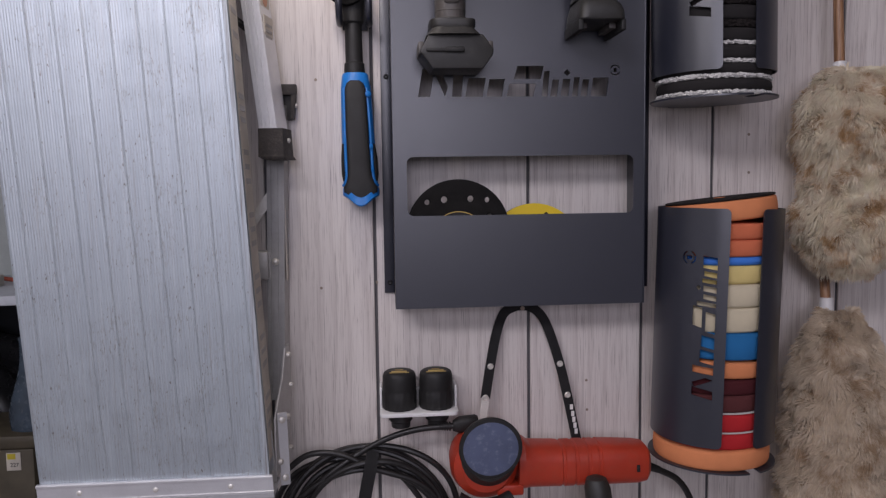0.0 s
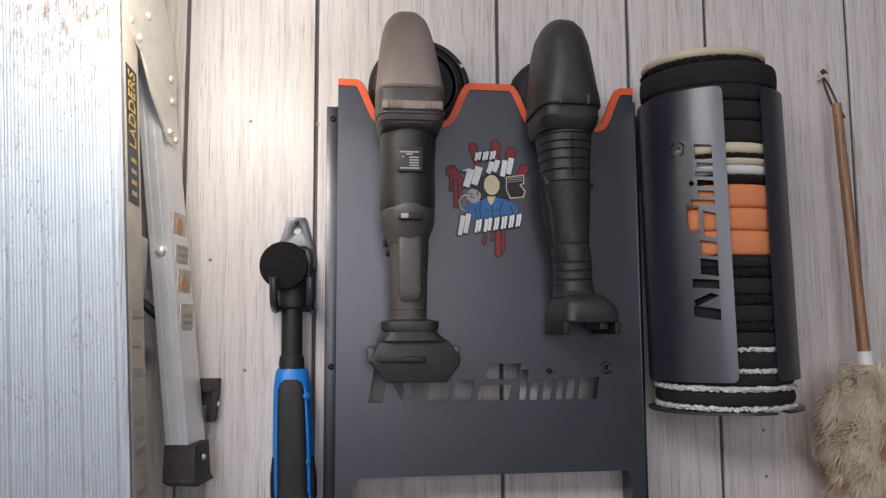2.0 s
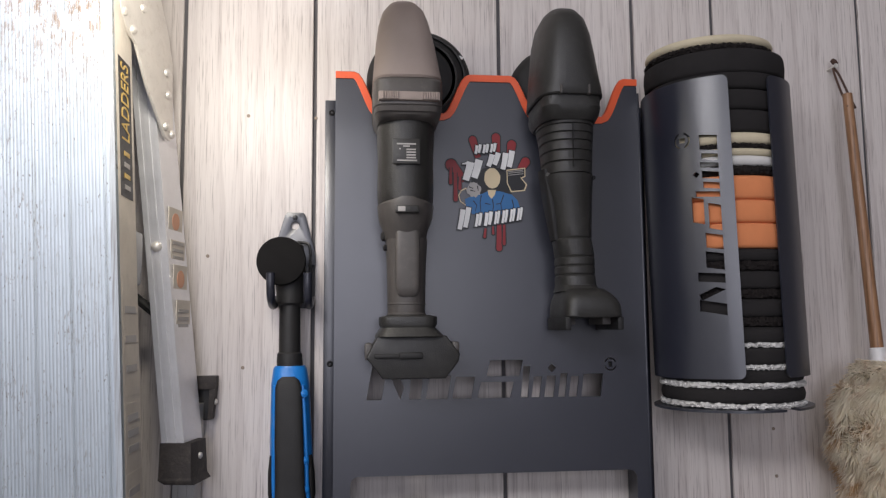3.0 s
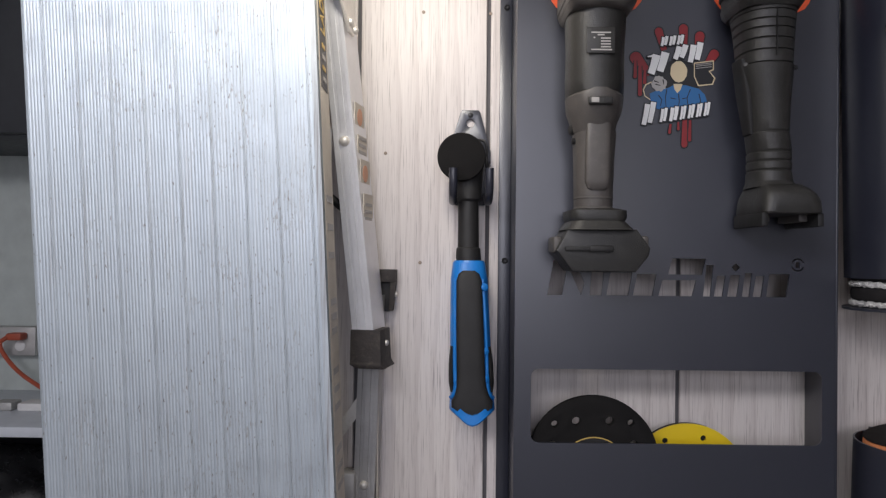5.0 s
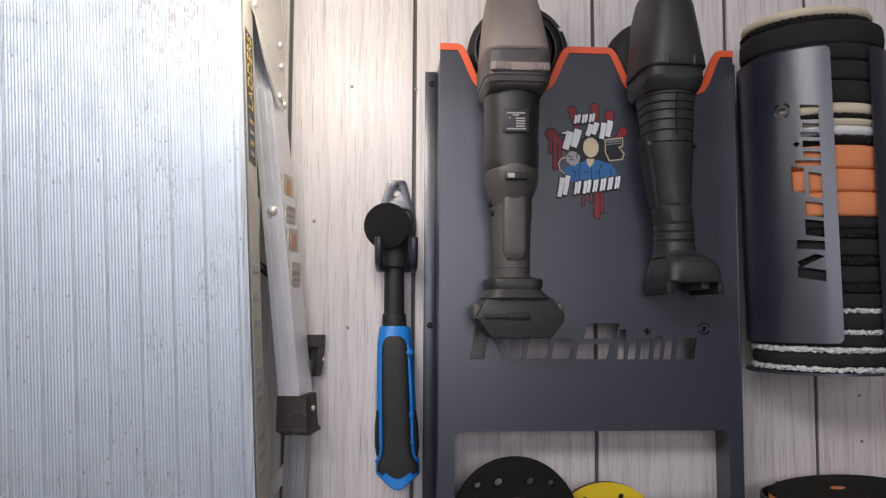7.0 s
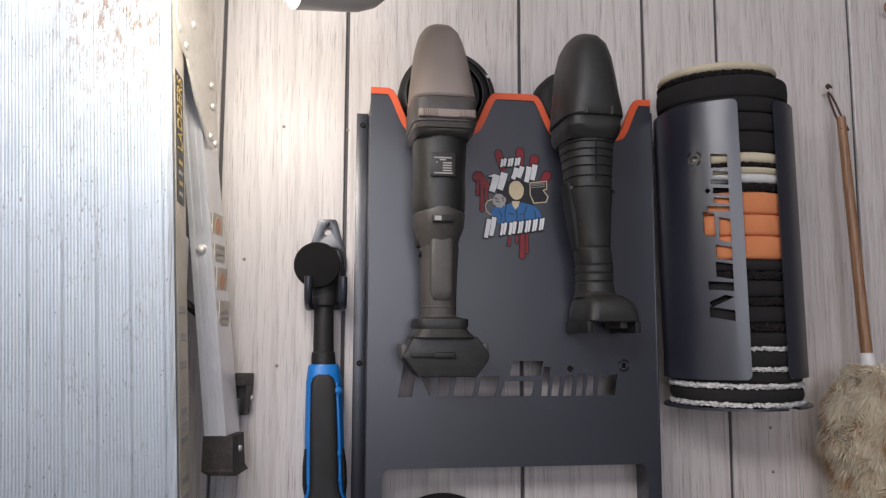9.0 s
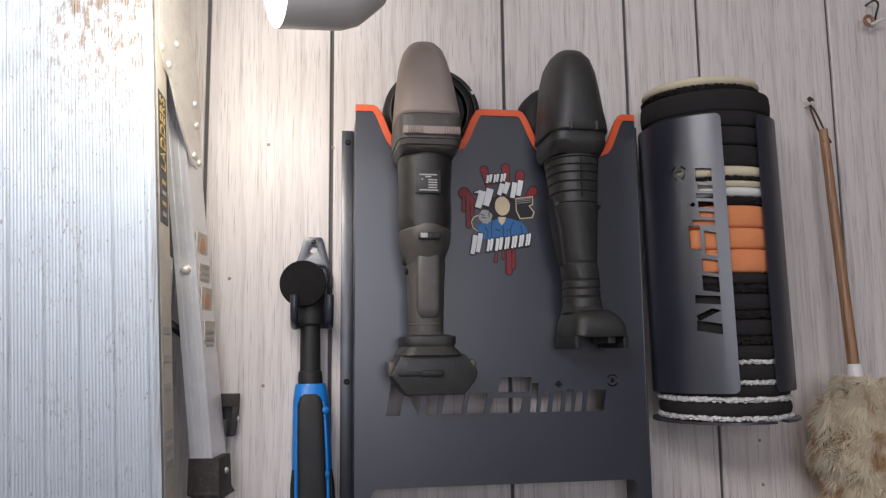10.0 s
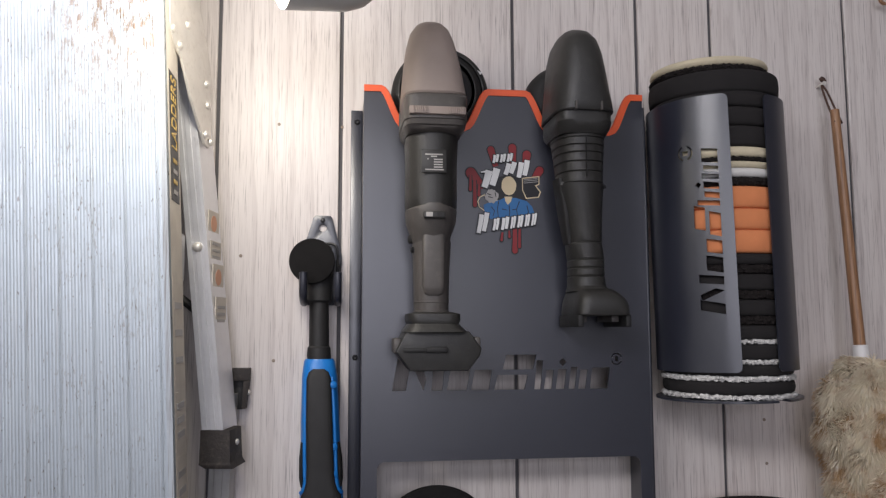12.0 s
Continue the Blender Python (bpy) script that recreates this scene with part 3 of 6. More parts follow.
def open_shoe(cx, y0, y1, z0, z1, name_parent):
    """The rear foot: a tapered rubber bracket with an open, dark front."""
    def wedge(pts):
        bm = add_rings(bmesh.new(), [[Vector((cx + x, y, z)) for x, z in pts] for y in (y0, y1)])
        bmesh.ops.bevel(bm, geom=list(bm.edges), offset=0.0006, segments=2, affect="EDGES", profile=0.6)
        return bm
    s = part("rubber_foot", wedge([(-0.0115, z1), (0.0115, z1), (0.0112, z1 - 0.013), (-0.0112, z1 - 0.013)]), SHOE, name_parent, "open rubber foot bracket", angle=30)
    part("cheek", wedge([(0.0052, z1 - 0.0131), (0.0112, z1 - 0.0131), (0.0080, z0), (0.0040, z0)]), SHOE, s)
    part("cheek", wedge([(-0.0112, z1 - 0.0131), (-0.0085, z1 - 0.0131), (-0.0062, z0), (-0.0080, z0)]), SHOE, s)
    # black block added for the shade inside the hollow foot
    part("hollow_shade", box(cx - 0.0084, cx + 0.0050, y0 + 0.006, y1, z0 - 0.001, z1 - 0.0132, 0.001), RUBBER, s)
    part("rivet", turned((cx + 0.0092, y0 + 0.007, z1 - 0.026), (1, 0, 0.1), [(0, 0.003), (0.002, 0.003), (0.003, 0.0015)], seg=12), STEEL, s)


upper = leg((-0.2640, 0.930, 1.640), (-0.2222, 0.9335, 1.255), 0.0108, 0.044, "leg", ALU_BAR, "bright folded aluminium leg")
shoe(-0.2212, 0.9290, 0.970, 1.231, 1.2685, upper)
part("rivet", turned((-0.2433, 0.9320, 1.4525), (0, -1, 0), [(0, 0.0052), (0.0015, 0.0050), (0.0034, 0.0034), (0.0042, 0.001)], seg=18), STEEL, upper)
for z0, z1, mat in ((1.462, 1.492, SAFETY), (1.438, 1.460, PAPER), (1.405, 1.436, SAFETY), (1.372, 1.402, PAPER)):
    lx = -0.2640 + (1.640 - (z0 + z1) / 2) * 0.1086
    x = lx + 0.0110
    tag = part("warning_label", turned_about(box(x - 0.0004, x + 0.0006, 0.938, 0.970, z0, z1), lx, 0.932), PAPER, upper, "faded warning label")
    if mat is SAFETY:
        part("print_disc", turned_about(turned((x + 0.0004, 0.954, (z0 + z1) / 2 + 0.002), (1, 0, 0), [(0, 0.0085), (0.0006, 0.0085)], seg=24), lx, 0.932), SAFETY, tag)
    else:
        for k in range(3):
            part("print_bar", turned_about(box(x, x + 0.0010, 0.942, 0.966, z0 + 0.004 + 0.007 * k, z0 + 0.007 + 0.007 * k), lx, 0.932), INK_GREY, tag)
lower = leg((-0.2204, 0.9780, 1.300), (-0.2302, 0.9780, 0.925), 0.0112, 0.0175, "leg", ALU_OLD, "dull folded aluminium leg")
open_shoe(-0.2062, 0.9835, 0.9990, 1.2835, 1.3266, lower)
part("rivet", turned((-0.2257, 0.9785, 1.104), (0, -1, 0), [(0, 0.0048), (0.0015, 0.0046), (0.0034, 0.003), (0.004, 0.001)], seg=18), STEEL, lower)
stick = part("paper_label", box(-0.2128, -0.2116, 0.9800, 0.9960, 1.08, 1.20), PAPER, lower, "worn printed strip")
part("print_bar", box(-0.2120, -0.2110, 0.9835, 0.994, 1.10, 1.18), INK_GREY, stick)
part("brace", tube([(-0.290, 0.990, 1.104), (-0.225, 0.990, 1.196)], 0.0, flat=(0.006, 0.0012, (0, -1, 0))), STEEL, platform, "flat steel brace")
part("brace", tube([(-0.30, 0.955, 1.432), (-0.231, 0.955, 1.375)], 0.0045), RUBBER, platform, "dark spring brace")
part("crossbar", box(-0.36, -0.234, 0.972, 0.994, 1.082, 1.118, 0.003), ALU_OLD, platform, "dull aluminium crossbar")
part("crossbar", box(-0.36, -0.255, 0.90, 0.93, 1.415, 1.465, 0.003), ALU_OLD, platform, "dull aluminium crossbar")

# hinge plates, in the plane of the deck's side
hx = -0.2590
top_plate = [(0.853, 1.86), (0.853, 1.662), (0.857, 1.652), (0.872, 1.640), (0.884, 1.634), (0.890, 1.622), (0.902, 1.600), (0.925, 1.572), (0.934, 1.560), (0.944, 1.558),
             (0.950, 1.566), (0.953, 1.640), (0.945, 1.668), (0.930, 1.70), (0.930, 1.86)]
bm = moved(flat_plate([top_plate], 0.003, 0.0004), Matrix.Translation((hx, 0, 0)) @ EAST)
for v in bm.verts:
    v.co.x += -0.047 * (v.co.z - 1.6) + 0.23 * max(0, v.co.y - 0.862)
hinge = part("hinge_plate", bm, STEEL, platform, "galvanised hinge plate with rivets")


def hinge_rivet(y, z, r=0.0042):
    x = hx - 0.047 * (z - 1.6) + 0.23 * max(0, y - 0.862)
    part("rivet", turned((x + 0.001, y, z), (1, 0, 0), [(0, r), (0.0025, r * 0.95), (0.004, r * 0.6), (0.0045, r * 0.2)], seg=14), STEEL, hinge)


for y, z in ((0.862, 1.735), (0.862, 1.705), (0.895, 1.672), (0.862, 1.655), (0.877, 1.644), (0.938, 1.625), (0.940, 1.603), (0.934, 1.570), (0.946, 1.565)):
    hinge_rivet(y, z)
low_plate = [(0.895, 0.855), (0.895, 0.925), (0.905, 0.938), (0.93, 0.965), (0.945, 1.0), (0.962, 1.002), (0.968, 0.985), (0.965, 0.94), (0.955, 0.90), (0.945, 0.855)]
low = part("hinge_plate", moved(flat_plate([low_plate], 0.0025, 0.0004), Matrix.Translation((-0.2165, 0.93, 0)) @ Matrix.Rotation(radians(-9), 4, "Z") @ Matrix.Translation((0, -0.93, 0)) @ EAST), ALU_OLD, platform, "galvanised hinge plate with rivets")
for y, z in ((0.952, 0.99), (0.96, 0.95), (0.905, 0.87), (0.94, 0.915), (0.95, 0.872)):
    part("rivet", turned((-0.2155 + 0.158 * (y - 0.93), 0.93 + 0.988 * (y - 0.93), z), (1, -0.158, 0), [(0, 0.0036), (0.004, 0.0034), (0.005, 0.0018)], seg=14), STEEL, low)
part("hinge_link", tube([(-0.2145, 0.905, 0.930), (-0.2135, 0.915, 0.838)], 0, flat=(0.0055, 0.0015, (0.25, -1, 0))), ALU_BAR, platform, "bright hinge link")
part("rivet", turned((-0.2143, 0.9030, 0.922), (0.25, -1, 0), [(0, 0.0042), (0.002, 0.0040), (0.003, 0.002)], seg=14), STEEL, low)
part("rivet", turned((-0.2136, 0.9110, 0.848), (0.25, -1, 0), [(0, 0.0042), (0.002, 0.0040), (0.003, 0.002)], seg=14), STEEL, low)
part("guard_strip", tube([(-0.2290, 0.885, 0.915), (-0.2265, 0.892, 0.850)], 0, flat=(0.0050, 0.0020, (0.45, -1, 0))), ALU_OLD, platform, "dull hinge cheek")


# ---- dark grey holder for the polishers ----
PX0, PX1, PZ0, PZ1, PY = -0.0755, 0.2360, 1.046, 1.627, 0.936
holder = thing("polisher_holder", (0.08, WALL_Y, PZ0), "dark grey powder-coated steel polisher holder with orange edge trim", "tool holder")
ztop, zn = 1.628, 1.587
top_edge = [(PX0, ztop), (-0.057, ztop)] + s_curve(-0.057, ztop, -0.031, zn) + [(0.033, zn)] + s_curve(0.033, zn, 0.060, ztop) + [(0.102, ztop)] \
    + s_curve(0.102, ztop, 0.129, zn) + [(0.197, zn)] + s_curve(0.197, zn, 0.222, ztop) + [(PX1, ztop)]
outline = [(PX0, PZ0), (PX1, PZ0)] + top_edge[::-1]


def slanted(x0, x1, z0, z1, lean=0.006):
    return [(x0, z0), (x1, z0), (x1 + lean, z1), (x0 + lean, z1)]


def logo_holes(x0, z0, w, h, ring_at=1.035):
    """A row of plain slanted slots of the size of a maker's mark."""
    out = []
    out.append(slanted(x0, x0 + 0.062 * w, z0, z0 + h, 0.006 * w / 0.233))
    out.append([(x0 + 0.082 * w, z0 + h * 0.9), (x0 + 0.14 * w, z0), (x0 + 0.155 * w, z0 + 0.35 * h), (x0 + 0.115 * w, z0 + h)])
    out.append(slanted(x0 + 0.175 * w, x0 + 0.225 * w, z0, z0 + h, 0.003 * w / 0.233))
    for a, b, k in ((0.245, 0.335, 0.66), (0.355, 0.435, 0.62)):
        out.append(slanted(x0 + a * w, x0 + b * w, z0, z0 + h * k, 0.004 * w / 0.233))
    out.append(slanted(x0 + 0.46 * w, x0 + 0.60 * w, z0, z0 + h * 0.46, 0.004 * w / 0.233))
    out.append(slanted(x0 + 0.50 * w, x0 + 0.64 * w, z0 + h * 0.62, z0 + h * 1.08, 0.004 * w / 0.233))
    for a, b, k in ((0.645, 0.675, 0.9), (0.69, 0.725, 0.6), (0.745, 0.785, 0.62), (0.805, 0.835, 0.68), (0.85, 0.885, 0.6), (0.905, 0.99, 0.66)):
        out.append(slanted(x0 + a * w, x0 + b * w, z0, z0 + h * k, 0.003 * w / 0.233))
    s = 0.018 * w
    cx, cz = x0 + 0.78 * w, z0 + 0.84 * h
    out.append([(cx, cz - s), (cx + s, cz), (cx, cz + s), (cx - s, cz)])
    cx, cz, r = x0 + ring_at * w, z0 + (0.93 if ring_at > 1 else 1.35) * h, (0.028 if ring_at > 1 else 0.048) * w
    for a0, a1 in ((20, 160), (200, 340)):
        arc = [(cx + r * math.cos(radians(a)), cz + r * math.sin(radians(a))) for a in range(a0, a1 + 1, 20)]
        arc += [(cx + 0.78 * r * math.cos(radians(a)), cz + 0.78 * r * math.sin(radians(a))) for a in range(a1, a0 - 1, -20)]
        out.append(arc)
    out.append([(cx - 0.3 * r, cz - 0.4 * r), (cx + 0.3 * r, cz - 0.4 * r), (cx + 0.3 * r, cz + 0.4 * r), (cx - 0.3 * r, cz + 0.4 * r)])
    return out


holes = [rounded(-0.0590, 0.2235, 1.1605, 1.2325, 0.008)] + logo_holes(-0.044, 1.3045, 0.235, 0.034)
front = moved(flat_plate([outline] + holes, 0.0024), Matrix.Translation((0, PY, 0)) @ UPRIGHT)
part("front_panel", front, POWDER, holder, angle=30)
bm = bmesh.new()
add_box(bm, PX0, PX0 + 0.0022, PY + 0.0012, WALL_Y - 0.001, PZ0, ztop - 0.012, 0.0004)
add_box(bm, -0.0885, PX0, WALL_Y - 0.0045, WALL_Y - 0.001, 1.058, 1.619, 0.0008)
left_flange = part("mounting_flange", bm, POWDER, holder)
bm = bmesh.new()
add_box(bm, PX1 + 0.0003, PX1 + 0.0025, PY - 0.0012, WALL_Y - 0.001, PZ0, ztop - 0.012, 0.0004)
add_box(bm, PX1 + 0.0025, 0.2645, WALL_Y - 0.0045, WALL_Y - 0.001, 1.058, 1.619, 0.0008)
right_flange = part("mounting_flange", bm, POWDER, holder)
part("bottom_ledge", box(PX0 + 0.0022, PX1 - 0.0022, PY + 0.0012, WALL_Y - 0.002, PZ0, PZ0 + 0.0022), POWDER, holder)
for flange, x in ((left_flange, -0.0815), (right_flange, 0.2560)):
    for z in (1.605, 1.337, 1.072):
        part("screw", turned((x, WALL_Y - 0.004, z), (0, -1, 0), [(0, 0.0033), (0.0012, 0.0033), (0.0024, 0.002), (0.0016, 0.0011), (0.0016, 0.0002)], seg=16), SCREW, flange)
bm = bmesh.new()
edge = [Vector((x, PY, z + 0.0005)) for x, z in top_edge]
rings = []
for i, q in enumerate(edge):
    d = (edge[min(i + 1, len(edge) - 1)] - edge[max(i - 1, 0)]).normalized()
    n = Vector((-d.z, 0, d.x))
    rings.append([q + n * a + Vector((0, b, 0)) for a, b in ((-0.0052, -0.0027), (0.0014, -0.0030), (0.0024, -0.0012), (0.0024, 0.0012), (0.0014, 0.0030), (-0.0052, 0.0027))])
add_rings(bm, rings)
part("edge_trim", bm, TRIM, holder, "orange rubber edge trim", angle=50)

# printed sticker: plain coloured shapes
sticker = thing("logo_sticker", (0.081, PY, 1.51), "red, white and blue printed sticker on the dark holder", "sticker")
SY = PY - 0.0014


def decal(name, outlines, mat, lift, parent):
    return part(name, moved(flat_plate(outlines, 0.0003), Matrix.Translation((0, SY - lift, 0)) @ UPRIGHT), mat, parent)


def grid(pts):
    """Sticker grid of about 0.2 mm, from its top left corner."""
    return [(0.0200 + 0.000206 * a, 1.5784 - 0.000206 * b) for a, b in pts]


def stroke(pts, w0, w1):
    """A brush stroke along pts, from width w0 to w1."""
    left, right = [], []
    n = len(pts) - 1
    for k, (a, b) in enumerate(pts):
        (pa, pb), (qa, qb) = pts[max(k - 1, 0)], pts[min(k + 1, n)]
        d = math.hypot(qa - pa, qb - pb)
        w = (w0 + (w1 - w0) * k / n) / 2
        na, nb = -(qb - pb) / d * w, (qa - pa) / d * w
        left.append((a + na, b + nb))
        right.append((a - na, b - nb))
    return left + right[::-1]


def grid_blob(cu, cv, ru, rv, seed, rough=0.08):
    return [(cu + ru * f * math.cos(a), cv + rv * f * math.sin(a)) for a, f in blob_angles(seed, rough)]


def blob_angles(seed, rough, n=28):
    rng = random.Random(seed)
    return [(2 * math.pi * k / n, 1 + rough * rng.uniform(-1, 1)) for k in range(n)]


level = [0]


def lay(name, pts, mat):
    level[0] += 1
    decal(name, [grid(pts)], mat, 0.0003 + 0.00003 * level[0], sticker)


# red drips with dark edges
for a0, b0, a1, b1, w in ((232, 165, 206, 76, 17), (325, 155, 322, 62, 19), (392, 160, 400, 97, 20), (436, 232, 468, 182, 20), (160, 285, 98, 202, 25),
                          (118, 240, 119, 374, 9), (96, 215, 95, 292, 7), (142, 260, 140, 320, 7), (331, 495, 330, 612, 13), (356, 495, 354, 590, 7), (264, 515, 259, 556, 6), (300, 505, 301, 540, 5)):
    for grow, mat in ((5, INK_BLACK), (0, INK_RED)):
        tip = math.atan2(b1 - b0, a1 - a0)
        w2 = w + grow
        na, nb = -math.sin(tip) * w2, math.cos(tip) * w2
        lay("print_patch", [(a0 + 0.8 * na, b0 + 0.8 * nb), (a0 - 0.8 * na, b0 - 0.8 * nb)] + [(a1 + w2 * 1.1 * math.cos(tip + radians(k)), b1 + w2 * 1.1 * math.sin(tip + radians(k))) for k in range(-100, 101, 20)], mat)
# plain figure shapes in blue, beige and grey
lay("print_patch", grid_blob(300, 300, 112, 84, 3, 0.10), INK_BLACK)
lay("print_patch", [(372, 224), (466, 212), (466, 258), (448, 266), (474, 296), (462, 328), (392, 336), (372, 290)], INK_BEIGE)
lay("print_patch", [(376, 229), (461, 218), (461, 254), (441, 263), (467, 298), (457, 323), (396, 330), (377, 290)], INK_BLACK)
for v in (232, 240, 250):
    lay("print_bar", [(380, v), (456, v - 9), (456, v - 6), (380, v + 3)], INK_GREY)
lay("print_patch", stroke([(172, 318), (146, 330), (134, 354), (142, 384), (168, 402)], 6, 4), INK_BEIGE)
lay("print_patch", [(168, 404), (164, 372), (196, 358), (248, 346), (280, 330), (336, 332), (396, 348), (424, 376), (441, 428), (420, 446), (200, 446)], INK_BLUE)
for pts in (((245, 352), (238, 390), (242, 438)), ((300, 372), (304, 410), (298, 440)), ((356, 350), (340, 392), (346, 436)), ((396, 372), (404, 404), (398, 436)), ((205, 380), (222, 402), (214, 432)), ((262, 392), (290, 398)), ((318, 396), (338, 392))):
    lay("print_patch", stroke(pts, 5, 3), INK_BLACK)
lay("print_patch", [(276, 326), (318, 326), (310, 352), (294, 370), (280, 350)], INK_BEIGE)
lay("print_patch", grid_blob(303, 268, 47, 57, 7, 0.02), INK_BLACK)
lay("print_patch", grid_blob(300, 268, 40, 51, 7, 0.03), INK_BEIGE)
lay("print_patch", grid_blob(208, 326, 36, 36, 9, 0.12), INK_GREY)
for pts in (((184, 312), (206, 320)), ((190, 328), (214, 334)), ((226, 306), (230, 330))):
    lay("print_patch", stroke(pts, 6, 3), INK_BLACK)
# white brush bars with dark edges
brush = []
for u0, u1, v0, v1, lean, rise in ((214, 246, 106, 148, 8, 5), (253, 283, 102, 145, 8, 4), (290, 320, 98, 140, 8, 4), (160, 244, 190, 280, 26, 12), (276, 336, 150, 210, 20, 8), (344, 408, 142, 224, 16, 12),
                                   (130, 186, 424, 522, 18, 10), (212, 244, 446, 508, 10, 5), (256, 296, 440, 504, 10, 6), (306, 332, 434, 496, 10, 4), (343, 372, 428, 490, 10, 4), (382, 408, 422, 484, 10, 4), (418, 444, 416, 478, 10, 4)):
    wide = (u1 - u0) / 2
    for k in (0, 1):
        a = u0 + wide * (k + 0.5)
        brush.append(((a + lean / 2, v0 - rise * k), (a - lean / 2, v1 - rise * k), wide * 0.90, wide * 0.76))
brush.append(((150, 200), (176, 196), 5, 12))
for grow, mat, name in ((9, INK_BLACK, "print_patch"), (0, INK_WHITE, "print_bar")):
    for a, b, w0, w1 in brush:
        d = math.hypot(b[0] - a[0], b[1] - a[1])
        e = grow * 0.5 / d
        p = (a[0] - (b[0] - a[0]) * e, a[1] - (b[1] - a[1]) * e)
        q = (b[0] + (b[0] - a[0]) * e, b[1] + (b[1] - a[1]) * e)
        lay(name, stroke([p, ((p[0] + q[0]) / 2 + 1.5, (p[1] + q[1]) / 2), q], w0 + grow, w1 + grow), mat)

# sanding discs standing in the pocket
disc = thing("sanding_disc", (0.004, 0.945, PZ0 + 0.0025), "black hook-and-loop backing disc with dust holes in the holder pocket", "sanding disc")
R = 0.0645
hl = [circle(0.0, 0.0, R, 56)]
for k in range(8):
    a = 2 * math.pi * (k + 0.3) / 8
    hl.append(circle(0.043 * math.cos(a), 0.043 * math.sin(a), 0.0042, 12))
    if k % 2 == 0:
        hl.append(circle(0.053 * math.cos(a + 0.4), 0.053 * math.sin(a + 0.4), 0.0034, 12))
part("pad", moved(flat_plate(hl, 0.010, 0.001), Matrix.Translation((0.004, 0.9470, 1.1405)) @ UPRIGHT @ pose(0, 0, 0, 0, 0, 10)), DISCBLACK, disc)
part("ring", moved(flat_plate([circle(0, 0, 0.0345, 48), circle(0, 0, 0.0335, 48)], 0.001), Matrix.Translation((0.004, 0.9400, 1.131)) @ UPRIGHT), INK_GOLD, disc, "thin gold ring")
part("hub", turned((0.004, 0.9412, 1.131), (0, -1, 0), [(0, 0.0335), (0.0006, 0.033)], seg=40), RUBBER, disc)
yd = thing("sanding_disc", (0.105, 0.975, PZ0 + 0.0025), "yellow film sanding disc in the holder pocket", "sanding disc")
part("film", moved(flat_plate([circle(0, 0, 0.062, 56), circle(0, 0, 0.034, 32)] + [circle(0.050 * math.cos(a), 0.050 * math.sin(a), 0.003, 12) for a in (0.5, 1.25, 2.05, 2.8, 3.6, 4.4, 5.2)], 0.0025), Matrix.Translation((0.105, 0.972, 1.111)) @ UPRIGHT), YELLOW, yd)
part("backing", turned((0.105, 0.976, 1.111), (0, 1, 0), [(0, 0.0615), (0.004, 0.0615)], seg=56), RUBBER, yd)


